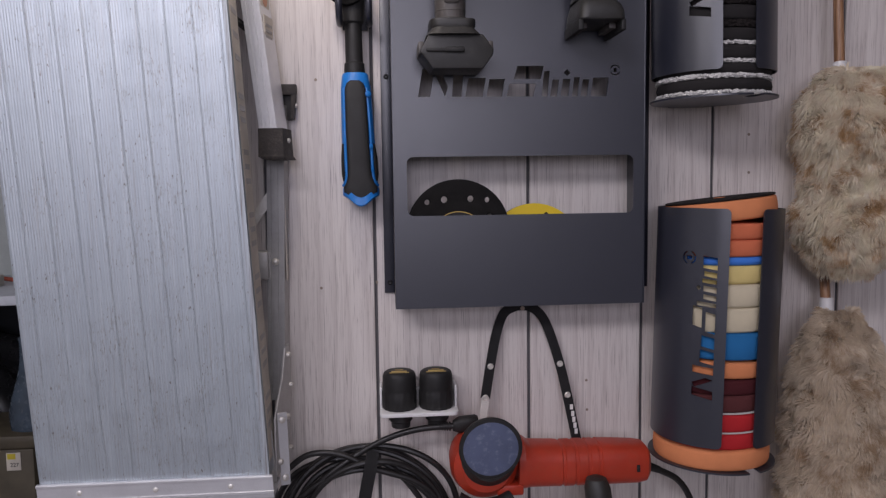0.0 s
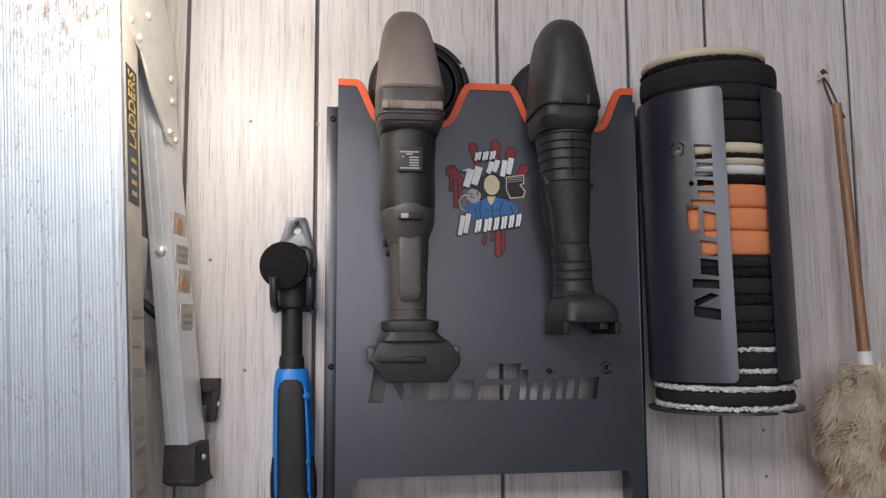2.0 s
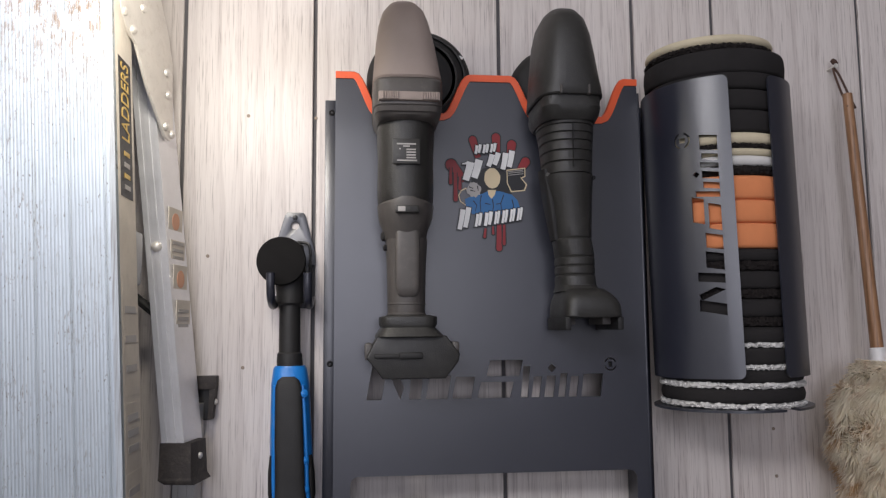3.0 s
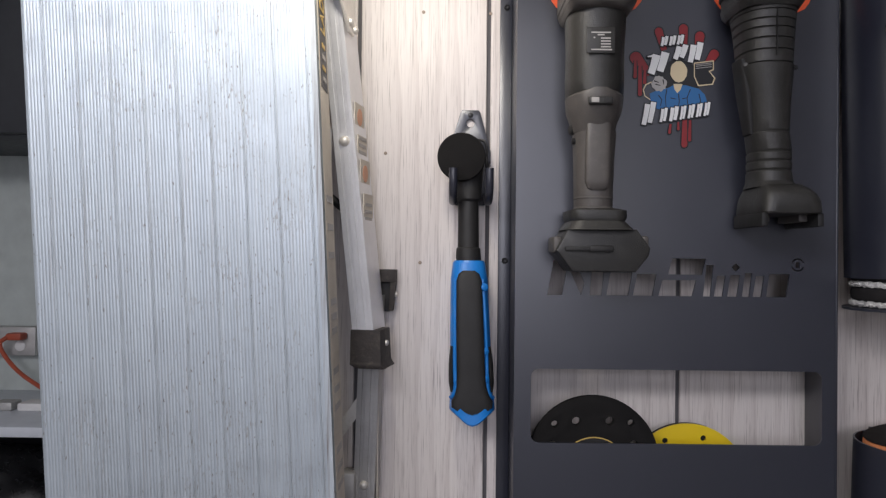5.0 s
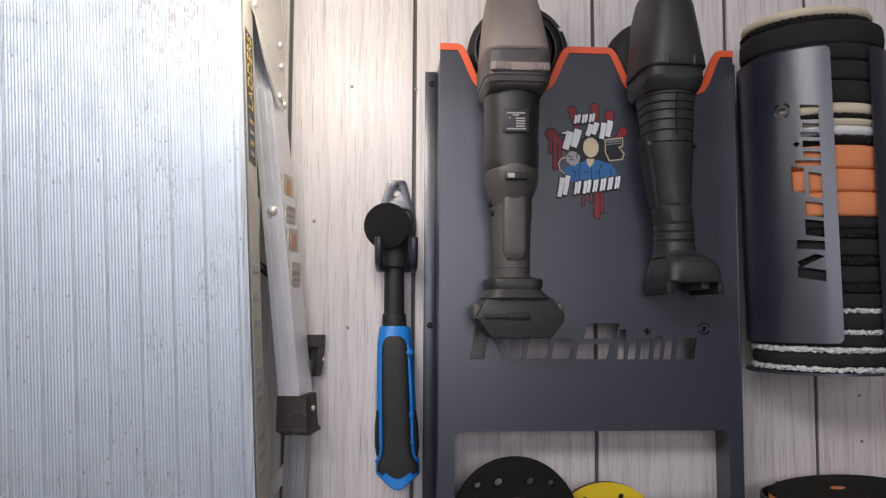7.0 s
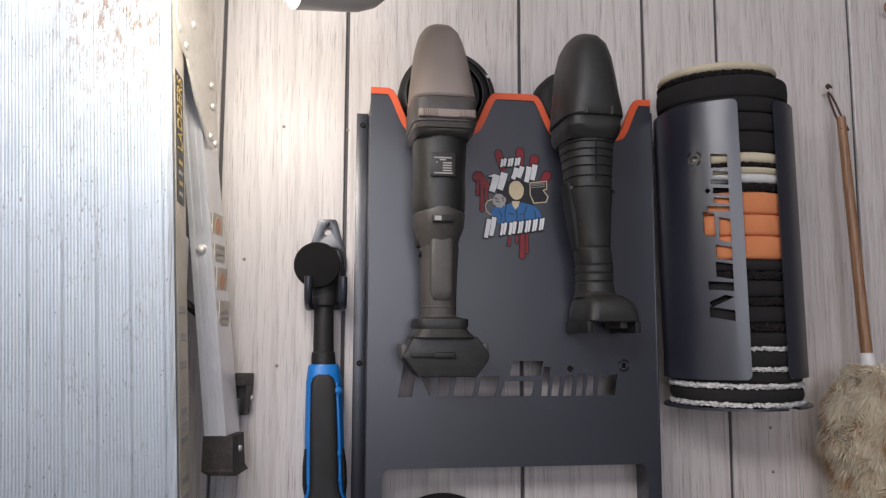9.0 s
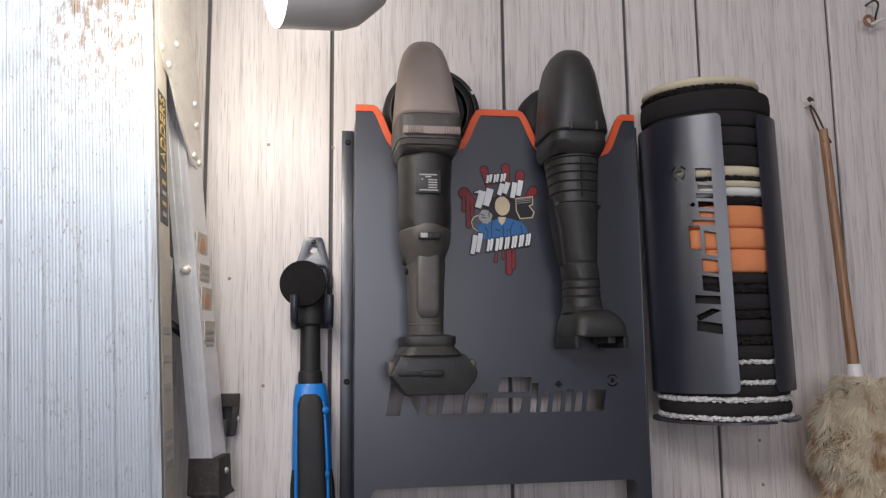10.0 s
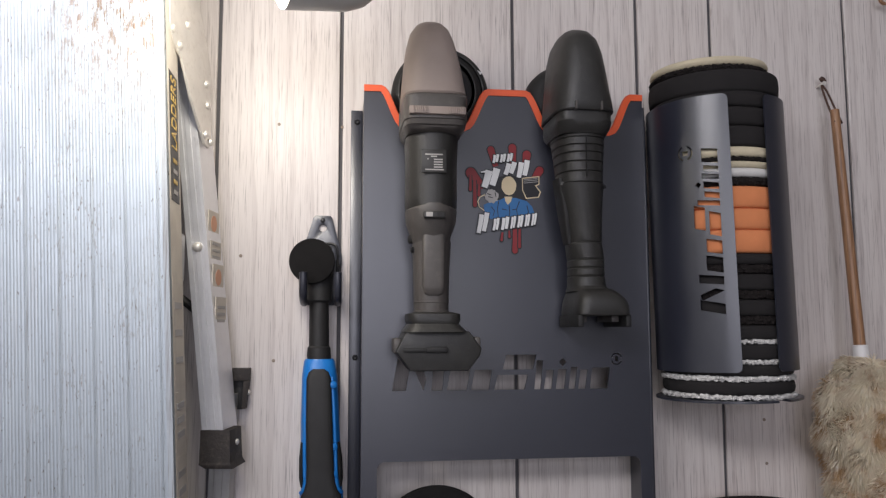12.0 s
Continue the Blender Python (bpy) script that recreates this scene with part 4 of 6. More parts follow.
# ---- cordless polishers hanging in the holder ----
def cordless_polisher():
    t = thing("cordless_polisher", (-0.004, 0.935, 1.333), "cordless polisher with taupe head cover and clipped-in black battery", "polisher", "cordless polishers")
    c = -0.008
    part("head_cover", loft([(1.6765, c - 0.0035, 0.888, 0.004, 0.010, 2.6), (1.6755, c - 0.0035, 0.888, 0.0115, 0.021, 2.6), (1.6720, c - 0.0033, 0.887, 0.0160, 0.030, 2.5), (1.6650, c - 0.0030, 0.886, 0.0205, 0.0375, 2.6),
                             (1.654, c - 0.0026, 0.885, 0.0238, 0.0425, 2.7), (1.637, c - 0.0018, 0.884, 0.0268, 0.0450, 3.0), (1.615, c - 0.0008, 0.884, 0.0297, 0.0462, 3.5), (1.5965, c, 0.884, 0.0318, 0.0467, 4.2),
                             (1.5945, c, 0.884, 0.0306, 0.0452, 4.2)], seg=52), TAUPE, t, "soft taupe rubber cover")
    part("gear_housing", loft([(1.5943, c, 0.885, 0.0306, 0.0455, 5.5), (1.592, c, 0.885, 0.0316, 0.0468, 6), (1.5705, c, 0.886, 0.0316, 0.0462, 6), (1.5695, c, 0.886, 0.0306, 0.0448, 6),
                               (1.5690, c, 0.886, 0.0308, 0.0450, 6), (1.5650, c, 0.886, 0.0302, 0.0435, 6), (1.5640, c, 0.887, 0.0293, 0.0422, 6), (1.5628, c, 0.887, 0.0292, 0.0418, 5), (1.5595, c, 0.888, 0.0270, 0.037, 4)], seg=44), GREYP, t)
    clamp = part("clamp_band", box(c - 0.0268, c + 0.0275, 0.8362, 0.845, 1.5730, 1.5808, 0.0010), TAUPE, t)
    for k in range(7):
        for sx in (-1, 1):
            x = c + 0.001 + sx * (0.011 + k * 0.0021)
            part("rib", box(x - 0.0007, x + 0.0007, 0.8350, 0.838, 1.5735, 1.5803, 0.0003, 1), TAUPE, clamp)
    c = -0.0085
    part("motor_body", loft([(1.5612, c, 0.888, 0.0262, 0.035, 2.4), (1.555, c, 0.888, 0.0268, 0.034, 2.4), (1.528, c, 0.889, 0.0258, 0.033, 2.3), (1.500, c, 0.890, 0.0262, 0.033, 2.3),
                             (1.4895, c, 0.890, 0.0258, 0.0325, 2.2), (1.486, c, 0.891, 0.0245, 0.030, 2.2)], seg=40), BLACKP, t)
    plate = part("rating_plate", box(c - 0.0135, c + 0.0115, 0.8535, 0.8555, 1.5195, 1.5425, 0.0008), BLACKP, t, "dark rating plate with grey print")
    for z, x0, x1 in ((1.5375, -0.0095, 0.0075), (1.5355, -0.004, 0.002), (1.533, -0.0075, -0.006), (1.5325, -0.001, 0.0075), (1.530, -0.001, 0.0075), (1.5275, -0.001, 0.0075), (1.525, -0.001, 0.0075), (1.5225, -0.0095, 0.0085)):
        part("print_bar", box(c + x0, c + x1, 0.8530, 0.8537, z - 0.0006, z + 0.0006), INK_GREY, plate)
    c = -0.0085
    part("collar", loft([(1.4910, c, 0.890, 0.0205, 0.0330, 2.2), (1.486, c, 0.890, 0.0262, 0.0335, 2.2), (1.474, c, 0.891, 0.0250, 0.0315, 2.2), (1.462, c, 0.893, 0.0205, 0.0265, 2.2), (1.455, c, 0.894, 0.0195, 0.0245, 2.2)], seg=36), GREYP, t)
    sw = part("speed_switch", box(c - 0.0108, c + 0.0108, 0.8545, 0.8605, 1.4755, 1.4825, 0.0016), BLACKP, t)
    part("display", box(c - 0.0085, c - 0.002, 0.8538, 0.8548, 1.4768, 1.4812), INK_GREY, sw)
    part("display", box(c + 0.002, c + 0.0085, 0.8538, 0.8548, 1.4768, 1.4812), RUBBER, sw)
    c = -0.0075
    part("handle", loft([(1.4555, c, 0.894, 0.0195, 0.0245, 2.4), (1.430, c, 0.895, 0.0182, 0.0225, 2.4), (1.405, c, 0.896, 0.0176, 0.022, 2.4), (1.395, c, 0.896, 0.0174, 0.0215, 2.4), (1.380, c, 0.897, 0.0172, 0.021, 2.4)], seg=36), GREYP, t)
    part("grip_inset", loft([(1.4635, c, 0.8735, 0.0085, 0.0055, 4), (1.460, c, 0.8735, 0.0112, 0.0060, 4), (1.41, c, 0.8755, 0.0112, 0.0050, 4), (1.4035, c, 0.8765, 0.0088, 0.0048, 4), (1.4015, c, 0.8775, 0.0060, 0.004, 4)], seg=28), GREYP, t)
    for z, lift in ((1.3955, 0.0004), (1.3862, 0.0006)):
        part("moulded_ring", loft([(z - 0.0011, c, 0.896, 0.0172, 0.0213, 2.4), (z - 0.0005, c, 0.896, 0.0174 + lift, 0.0215 + lift, 2.4), (z + 0.0005, c, 0.896, 0.0174 + lift, 0.0215 + lift, 2.4), (z + 0.0011, c, 0.896, 0.0172, 0.0213, 2.4)], seg=36), GREYP, t)
    part("power_button", turned((c - 0.0195, 0.892, 1.4585), (-1, -0.25, 0), [(0, 0.0045), (0.003, 0.0045), (0.004, 0.003)], seg=16), RUBBER, t)
    part("lock_button", turned((c - 0.0185, 0.888, 1.4475), (-1, -0.25, 0), [(0, 0.003), (0.0025, 0.003), (0.003, 0.002)], seg=12), SCREW, t)
    c = -0.0065
    part("foot", loft([(1.3855, c, 0.896, 0.0190, 0.026, 4), (1.3835, c, 0.896, 0.0262, 0.032, 5), (1.377, c, 0.896, 0.0262, 0.033, 5), (1.374, c, 0.896, 0.0245, 0.032, 5),
                       (1.366, c + 0.001, 0.896, 0.0315, 0.036, 5)], seg=40), BLACKP, t)
    c = -0.003
    hexa = [(c - 0.0315, 1.3665), (c + 0.0300, 1.3665), (c + 0.0420, 1.3500), (c + 0.0405, 1.3430), (c + 0.0290, 1.3285), (c - 0.0270, 1.3285), (c - 0.0385, 1.3435), (c - 0.0420, 1.3470)]
    bat = part("battery", moved(flat_plate([hexa], 0.058, 0.0022), Matrix.Translation((0, 0.8965, 0)) @ UPRIGHT), BLACKP, t, "black slide-in battery", angle=25)
    part("latch", box(c - 0.0345, c + 0.0035, 0.8635, 0.8660, 1.3468, 1.3508, 0.0012), RUBBER, bat)
    part("latch", box(c - 0.0130, c + 0.0085, 0.8620, 0.8655, 1.3462, 1.3520, 0.0018), RUBBER, bat)
    part("side_clip", box(c + 0.036, c + 0.0425, 0.876, 0.915, 1.347, 1.361, 0.002), GREYP, bat)
    part("side_clip", box(c - 0.043, c - 0.036, 0.876, 0.915, 1.345, 1.360, 0.002), GREYP, bat)
    px, pz = 0.010, 1.6290
    hub = part("spindle_hub", turned((px - 0.012, 0.924, pz), (0.18, 1, 0), [(0, 0.020), (0.012, 0.020), (0.013, 0.016), (0.028, 0.016)], seg=28), BLACKP, t)
    pad = part("backing_plate", turned((px, 0.940, pz), (0, 1, 0), [(0, 0.030), (0.002, 0.034), (0.003, 0.040), (0.006, 0.0445), (0.0075, 0.0435), (0.009, 0.049), (0.014, 0.0535), (0.020, 0.0545), (0.034, 0.0545), (0.037, 0.052)], seg=56), RUBBER, t, "black rubber backing plate")
    for rr in (0.0375, 0.0470):
        part("rim_step", turned((px, 0.9465 if rr > 0.04 else 0.9415, pz), (0, -1, 0), [(0, rr + 0.0012), (0.0008, rr + 0.0010), (0.0012, rr), (0.0008, rr - 0.0010), (0, rr - 0.0012)], seg=56), BLACKP, pad)
    part("index_mark", box(px + 0.0385, px + 0.0455, 0.9475, 0.9492, pz + 0.0235, pz + 0.0262, 0.0002, 1, Matrix.Translation((px + 0.042, 0, pz + 0.025)) @ Matrix.Rotation(radians(25), 4, "Y") @ Matrix.Translation((-px - 0.042, 0, -pz - 0.025))), INK_WHITE, pad)
    return t


cordless_polisher()


def cordless_grinder():
    t = thing("cordless_polisher", (0.162, 0.935, 1.371), "all-black cordless polisher hanging without its battery", "polisher", "cordless polishers")
    part("head_cover", loft([(1.6755, 0.1435, 0.886, 0.004, 0.010, 2.4), (1.6745, 0.1435, 0.886, 0.0115, 0.021, 2.4), (1.670, 0.1440, 0.885, 0.0165, 0.030, 2.3), (1.661, 0.1443, 0.884, 0.0218, 0.038, 2.4),
                             (1.646, 0.1448, 0.884, 0.0256, 0.043, 2.5), (1.625, 0.1455, 0.884, 0.0280, 0.045, 2.7), (1.606, 0.1464, 0.885, 0.0300, 0.0452, 3.0), (1.595, 0.1470, 0.885, 0.0308, 0.0450, 3.4), (1.586, 0.1472, 0.886, 0.0314, 0.0452, 3.8),
                             (1.5845, 0.1472, 0.886, 0.0304, 0.044, 3.8)], seg=52), BLACKP, t)
    part("gear_housing", loft([(1.5850, 0.1472, 0.887, 0.0286, 0.041, 5), (1.577, 0.1472, 0.887, 0.0284, 0.0405, 5), (1.5755, 0.1472, 0.887, 0.0290, 0.0408, 5), (1.5695, 0.1472, 0.888, 0.0286, 0.0395, 4.2), (1.564, 0.1474, 0.889, 0.0262, 0.035, 3.4)], seg=48), BLACKP, t)
    for x in (0.1335, 0.1595):
        part("rib", box(x - 0.0010, x + 0.0010, 0.8385, 0.846, 1.5835, 1.5925, 0.0005, 1), GREYP, t)
    sections = []
    zs = [1.5640, 1.558, 1.5525, 1.545, 1.536, 1.526, 1.515]
    for k, z in enumerate(zs):
        r = 0.0264 - 0.0007 * k
        cx = 0.1485 + 0.0003 * k
        sections.append((z, cx, 0.889, r, 0.034 - 0.001 * k, 2.4))
        if k < len(zs) - 1:
            zz = (z + zs[k + 1]) / 2 if k == 0 else zs[k + 1] + 0.0012
            sections.append((zz + 0.0006, cx, 0.889, r - 0.0004, 0.0335 - 0.001 * k, 2.4))
            sections.append((zz, cx, 0.889, r - 0.0014, 0.0322 - 0.001 * k, 2.4))
            sections.append((zz - 0.0006, cx, 0.889, r - 0.0006, 0.0333 - 0.001 * k, 2.4))
    part("motor_body", loft(sections, seg=40), BLACKP, t, angle=25)
    part("trigger", loft([(1.522, 0.1275, 0.890, 0.004, 0.012, 3), (1.49, 0.1325, 0.890, 0.0045, 0.013, 3), (1.455, 0.1375, 0.892, 0.003, 0.009, 3)], seg=20), RUBBER, t)
    hs = [(1.5155, 0.1498, 0.890, 0.0242, 0.029, 2.4), (1.510, 0.1500, 0.890, 0.0236, 0.028, 2.4), (1.490, 0.1520, 0.891, 0.0205, 0.025, 2.4), (1.470, 0.1540, 0.892, 0.0182, 0.023, 2.4), (1.458, 0.1545, 0.893, 0.0176, 0.0225, 2.4),
          (1.4565, 0.1545, 0.893, 0.0170, 0.0215, 2.4), (1.455, 0.1545, 0.893, 0.0178, 0.0225, 2.4)]
    for z in (1.439, 1.4305, 1.422):
        hs += [(z + 0.0015, 0.1568, 0.894, 0.0180, 0.0225, 2.4), (z, 0.1568, 0.894, 0.0172, 0.0215, 2.4), (z - 0.0015, 0.1568, 0.894, 0.0182, 0.0228, 2.4)]
    hs += [(1.412, 0.1575, 0.895, 0.0182, 0.024, 2.6), (1.4065, 0.1588, 0.895, 0.0205, 0.028, 3)]
    part("handle", loft(hs, seg=36), BLACKP, t, angle=25)
    part("seam", box(0.1475, 0.1479, 0.8540, 0.857, 1.520, 1.562), RUBBER, t)
    part("foot", loft([(1.4085, 0.161, 0.896, 0.0195, 0.028, 4), (1.4040, 0.163, 0.895, 0.0225, 0.035, 4), (1.3990, 0.1645, 0.895, 0.0250, 0.038, 5), (1.3930, 0.1655, 0.895, 0.0268, 0.038, 6), (1.3835, 0.1655, 0.895, 0.0272, 0.038, 7), (1.3820, 0.1655, 0.895, 0.0264, 0.037, 7)], seg=44), BLACKP, t)
    for sx in (-1, 1):
        part("battery_rail", box(0.1655 + sx * 0.0245 - 0.0028, 0.1655 + sx * 0.0245 + 0.0028, 0.862, 0.930, 1.3705, 1.3825, 0.001), RUBBER, t)
        part("contact", box(0.1655 + sx * 0.017 - 0.004, 0.1655 + sx * 0.017 + 0.004, 0.88, 0.925, 1.3755, 1.3825, 0.0008), GREYP, t)
    part("red_button", turned((0.1735, 0.8685, 1.4045), (0.3, -0.8, 0.5), [(0, 0.0022), (0.0012, 0.002)], seg=12), INK_RED, t)
    part("spindle_hub", turned((0.1490, 0.925, 1.626), (0.0, 1, 0), [(0, 0.022), (0.014, 0.022), (0.015, 0.017), (0.024, 0.017)], seg=28), BLACKP, t)
    part("backing_plate", turned((0.1500, 0.944, 1.628), (0, 1, 0), [(0, 0.024), (0.003, 0.032), (0.010, 0.0375), (0.026, 0.0385), (0.029, 0.036)], seg=48), RUBBER, t, "black rubber backing plate")
    part("screw", turned((0.1690, 0.8685, 1.512), (0.6, -0.8, 0), [(0, 0.002), (0.002, 0.002)], seg=10), SCREW, t)
    part("screw", turned((0.129, 0.876, 1.516), (-0.6, -0.8, 0), [(0, 0.002), (0.002, 0.002)], seg=10), SCREW, t)
    t.location.x -= 0.0035
    return t


cordless_grinder()


# ---- pad dispensers: curved steel sheets with stacked pads ----
CX, CY = 0.3140, 0.9175


def ring_sheet(z0, z1, holder_thing, CR, slot):
    """Two curved flaps with a front slot; the wide one is pierced by plain slots."""
    def bent(outlines, a0, a1, name):
        bm = flat_plate(outlines, 0.0016)
        w = (a1 - a0)
        for k in range(1, 30):
            x = a0 + w * k / 30
            bmesh.ops.bisect_plane(bm, geom=bm.verts[:] + bm.edges[:] + bm.faces[:], plane_co=(x * CR, 0, 0), plane_no=(1, 0, 0))
        for v in bm.verts:
            a, r = v.co.x / CR, CR + v.co.z
            v.co = Vector((CX + r * math.sin(a), CY - r * math.cos(a), v.co.y))
        return part(name, bm, POWDER, holder_thing, angle=25)

    a_slot0, a_slot1, a_back = radians(slot[0]), radians(slot[1]), radians(165)
    left = rounded(-a_back * CR, a_slot0 * CR, z0, z1, 0.006)
    tall = logo_holes(0, 0, 0.170, 0.024, 0.985)
    zc, xc = z0 + 0.058, a_slot0 * CR - 0.0125
    turned_slots = [[(xc - q, zc + p) for p, q in h] for h in tall]
    bent([left] + turned_slots, -a_back, a_slot0, "curved_flap")
    bent([rounded(a_slot1 * CR, a_back * CR, z0, z1, 0.006)], a_slot1, a_back, "curved_flap")


def dispenser(zb, label, CR, slot):
    t = thing("pad_dispenser", (CX, CY, zb), label, "pad holder", "pad dispensers")
    ring_sheet(zb + 0.029, zb + 0.3125, t, CR, slot)
    rim = [((CR + 0.003) * math.sin(radians(a)), -(CR + 0.003) * math.cos(radians(a))) for a in range(24, 373, 6)]
    notch = flat_plate([rim + [(0.0135, -0.052), (0.0150, -0.046), (0.0190, -0.0425), (0.0235, -0.0425), (0.0280, -0.046), (0.0300, -0.054)]], 0.0022)
    part("base_plate", moved(notch, Matrix.Translation((CX, CY, zb))), POWDER, t)
    part("back_plate", box(CX - 0.025, CX + 0.025, CY + CR - 0.006, WALL_Y - 0.0005, zb - 0.001, zb + 0.3125, 0.001), POWDER, t)
    return t


high_dispenser = dispenser(1.2965, "dark grey curved steel dispenser of black, white and orange pads", 0.0715, (-15.5, 16.5))
low_dispenser = dispenser(0.8535, "dark grey curved steel pad dispenser filled with multicoloured foam pads", 0.0735, (-15.0, 16.0))

high_dispenser.location.x += 0.0025
high_dispenser.rotation_euler = (0, radians(-1.0), 0)
low_dispenser.location.x += 0.006
low_dispenser.rotation_euler = (0, radians(1.5), 0)


def pad(layers, label, seed, tilt=(0, 0), shift=(0, 0), group="stacked buffing pads"):
    """layers: (z0, z1, radius, foam colour, part name, ragged)."""
    rng = random.Random(seed)
    zb = layers[0][0]
    if zb < 1.25:
        shift = (shift[0] + 0.006 + 0.026 * (zb - 0.8535), shift[1])
    else:
        shift = (shift[0] + 0.0025 - 0.0175 * (zb - 1.2965), shift[1])
    t = thing("buffing_pad", (CX + shift[0], CY + shift[1], zb), label, "buffing pad", group)
    m = Matrix.Translation((CX + shift[0], CY + shift[1], zb)) @ pose(0, 0, 0, tilt[0], tilt[1], 0) @ Matrix.Translation((-CX - shift[0], -CY - shift[1], -zb))
    for z0, z1, r, colour, pname, ragged in layers:
        h = z1 - z0
        e = min(0.0035, h * 0.35)
        seg = 220 if ragged else 56
        rings = []
        prof = [(0, r * 0.2), (0, r - e), (e * 0.35, r - e * 0.25), (e, r), (h * 0.5, r + 0.0006), (h - e, r), (h - e * 0.35, r - e * 0.25), (h, r - e), (h, r * 0.2)]
        for s, rr in prof:
            ring = []
            for i in range(seg):
                a = 2 * math.pi * i / seg
                k = rr
                dz = 0.0
                if ragged:
                    k += rng.uniform(-0.0014, 0.0010)
                    dz = rng.uniform(-1, 1) * 0.0011 if rr > r * 0.5 else 0
                ring.append(Vector((CX + shift[0] + k * math.cos(a), CY + shift[1] + k * math.sin(a), z0 + s + dz)))
            rings.append(ring)
        part(pname, moved(add_rings(bmesh.new(), rings), m), FOAM[colour], t, angle=25 if ragged else 50)
    return t


r = 0.0665
pad([(1.2980, 1.3024, r + 0.001, "white", "fleece_face", True), (1.3024, 1.3160, r, "black", "foam_body", False)], "black foam pad with white fleece face", 1)
pad([(1.3162, 1.3210, r + 0.001, "white", "fleece_face", True), (1.3210, 1.3330, r, "black", "foam_body", False)], "black foam pad with white fleece face", 2)
pad([(1.3332, 1.3374, r, "white", "fleece_face", True), (1.3374, 1.3535, r, "black", "foam_body", False)], "black foam pad with white fleece face", 3)
pad([(1.3537, 1.3575, r, "white", "fleece_face", True), (1.3575, 1.3720, r, "black", "foam_body", False)], "black foam pad with thin white face", 4)
for k, (a, b) in enumerate(((1.3722, 1.398), (1.3982, 1.424), (1.4242, 1.4448))):
    pad([(a, a + 0.009, r - 0.0005, "fuzz", "fibre_face", True), (a + 0.009, b, r - 0.001, "black", "foam_body", False)], "black microfibre cutting pad", 10 + k)
for k, (a, b) in enumerate(((1.445, 1.4688), (1.469, 1.4908), (1.491, 1.5138))):
    pad([(a, b, r, "orange", "foam_body", False)], "orange foam buffing pad", 20 + k)
pad([(1.514, 1.523, r, "fuzz", "fibre_face", True), (1.523, 1.5328, r, "white", "foam_body", False)], "white foam pad with dark fibre face", 31)
pad([(1.533, 1.5395, r, "cream", "foam_body", False), (1.5395, 1.5440, r - 0.0005, "fuzz", "fibre_face", True), (1.5440, 1.555, r, "cream", "backing", False)], "cream foam pad with dark fibre layer", 32)
for k, (a, b) in enumerate(((1.5552, 1.577), (1.5772, 1.597), (1.5972, 1.6145))):
    pad([(a, b, r, "black", "foam_body", False)], "soft black foam finishing pad", 40 + k)
pad([(1.6147, 1.6385, r + 0.0015, "black", "foam_body", False)], "soft black foam finishing pad", 43, (2, -1))
pad([(1.6385, 1.6450, 0.0625, "fuzz", "fibre_face", True), (1.6450, 1.6540, 0.0620, "cream", "wool_face", False)], "cream wool pad lying on the stack", 44, (2, -1), (-0.004, 0.0))

pad([(0.855, 0.8788, r + 0.003, "orange", "foam_body", False)], "orange foam buffing pad", 50, (0, 0), (-0.001, -0.002))
pad([(0.879, 0.8990, r, "red", "foam_body", False)], "red foam buffing pad", 51)
pad([(0.8992, 0.9005, r, "white", "fleece_face", False), (0.9005, 0.9225, r, "red", "foam_body", False)], "red foam buffing pad with white edge", 52)
pad([(0.9227, 0.9240, r, "white", "fleece_face", False), (0.9240, 0.9450, r - 0.001, "dark_maroon", "foam_body", False)], "dull maroon foam buffing pad", 53)
pad([(0.9452, 0.9640, r - 0.001, "maroon", "foam_body", False)], "dark maroon foam buffing pad", 54, (0.5, 1))
pad([(0.9650, 0.9845, r, "orange", "foam_body", False)], "orange foam buffing pad", 55, (0, 2))
pad([(0.9870, 1.0195, r, "blue", "foam_body", False)], "blue foam buffing pad", 56, (0, 1.5))
pad([(1.0200, 1.0495, r - 0.001, "cream", "foam_body", False)], "cream foam buffing pad", 57)
pad([(1.0497, 1.0775, r - 0.001, "cream", "foam_body", False)], "cream foam buffing pad", 58)
pad([(1.0777, 1.0995, r - 0.001, "yellow", "foam_body", False)], "pale yellow foam buffing pad", 59)
pad([(1.0997, 1.1095, r - 0.001, "bright_blue", "foam_body", False)], "thin bright blue foam buffing pad", 60)
pad([(1.1097, 1.1295, r - 0.001, "deep_orange", "foam_body", False)], "deep orange foam buffing pad", 61)
pad([(1.1297, 1.1485, r - 0.001, "deep_orange", "foam_body", False)], "deep orange foam buffing pad", 62)
pad([(1.1510, 1.1750, r - 0.001, "orange", "foam_body", False), (1.1750, 1.1775, r - 0.002, "fuzz", "velcro_back", False), (1.1776, 1.1782, 0.0065, "orange", "centre_hole", False)], "orange foam pad with black velcro back", 63, (-2, -6), (0.002, 0.0))


# ---- blue-handled detail polisher on its wall hook ----
hook = thing("tool_hook", (-0.119, WALL_Y, 1.40), "dark grey steel wall hook with rubber prongs", "wall hook")
trap = [(-0.142, 1.440), (-0.0975, 1.440), (-0.0975, 1.452), (-0.1085, 1.4935), (-0.1105, 1.4960), (-0.1275, 1.4960), (-0.1295, 1.4935), (-0.142, 1.452)]
hp = part("back_plate", moved(flat_plate([trap + [], circle(-0.1190, 1.4822, 0.0042, 20)], 0.003, 0.0004), Matrix.Translation((0, 0.9975, 0)) @ UPRIGHT), POWDER, hook)
part("screw", turned((-0.1190, 0.997, 1.4905), (0, -1, 0), [(0, 0.0028), (0.0018, 0.0028), (0.0025, 0.0015)], seg=14), SCREW, hp)
part("back_strip", box(-0.135, -0.103, 0.9945, 0.9985, 1.395, 1.441, 0.001), POWDER, hook)
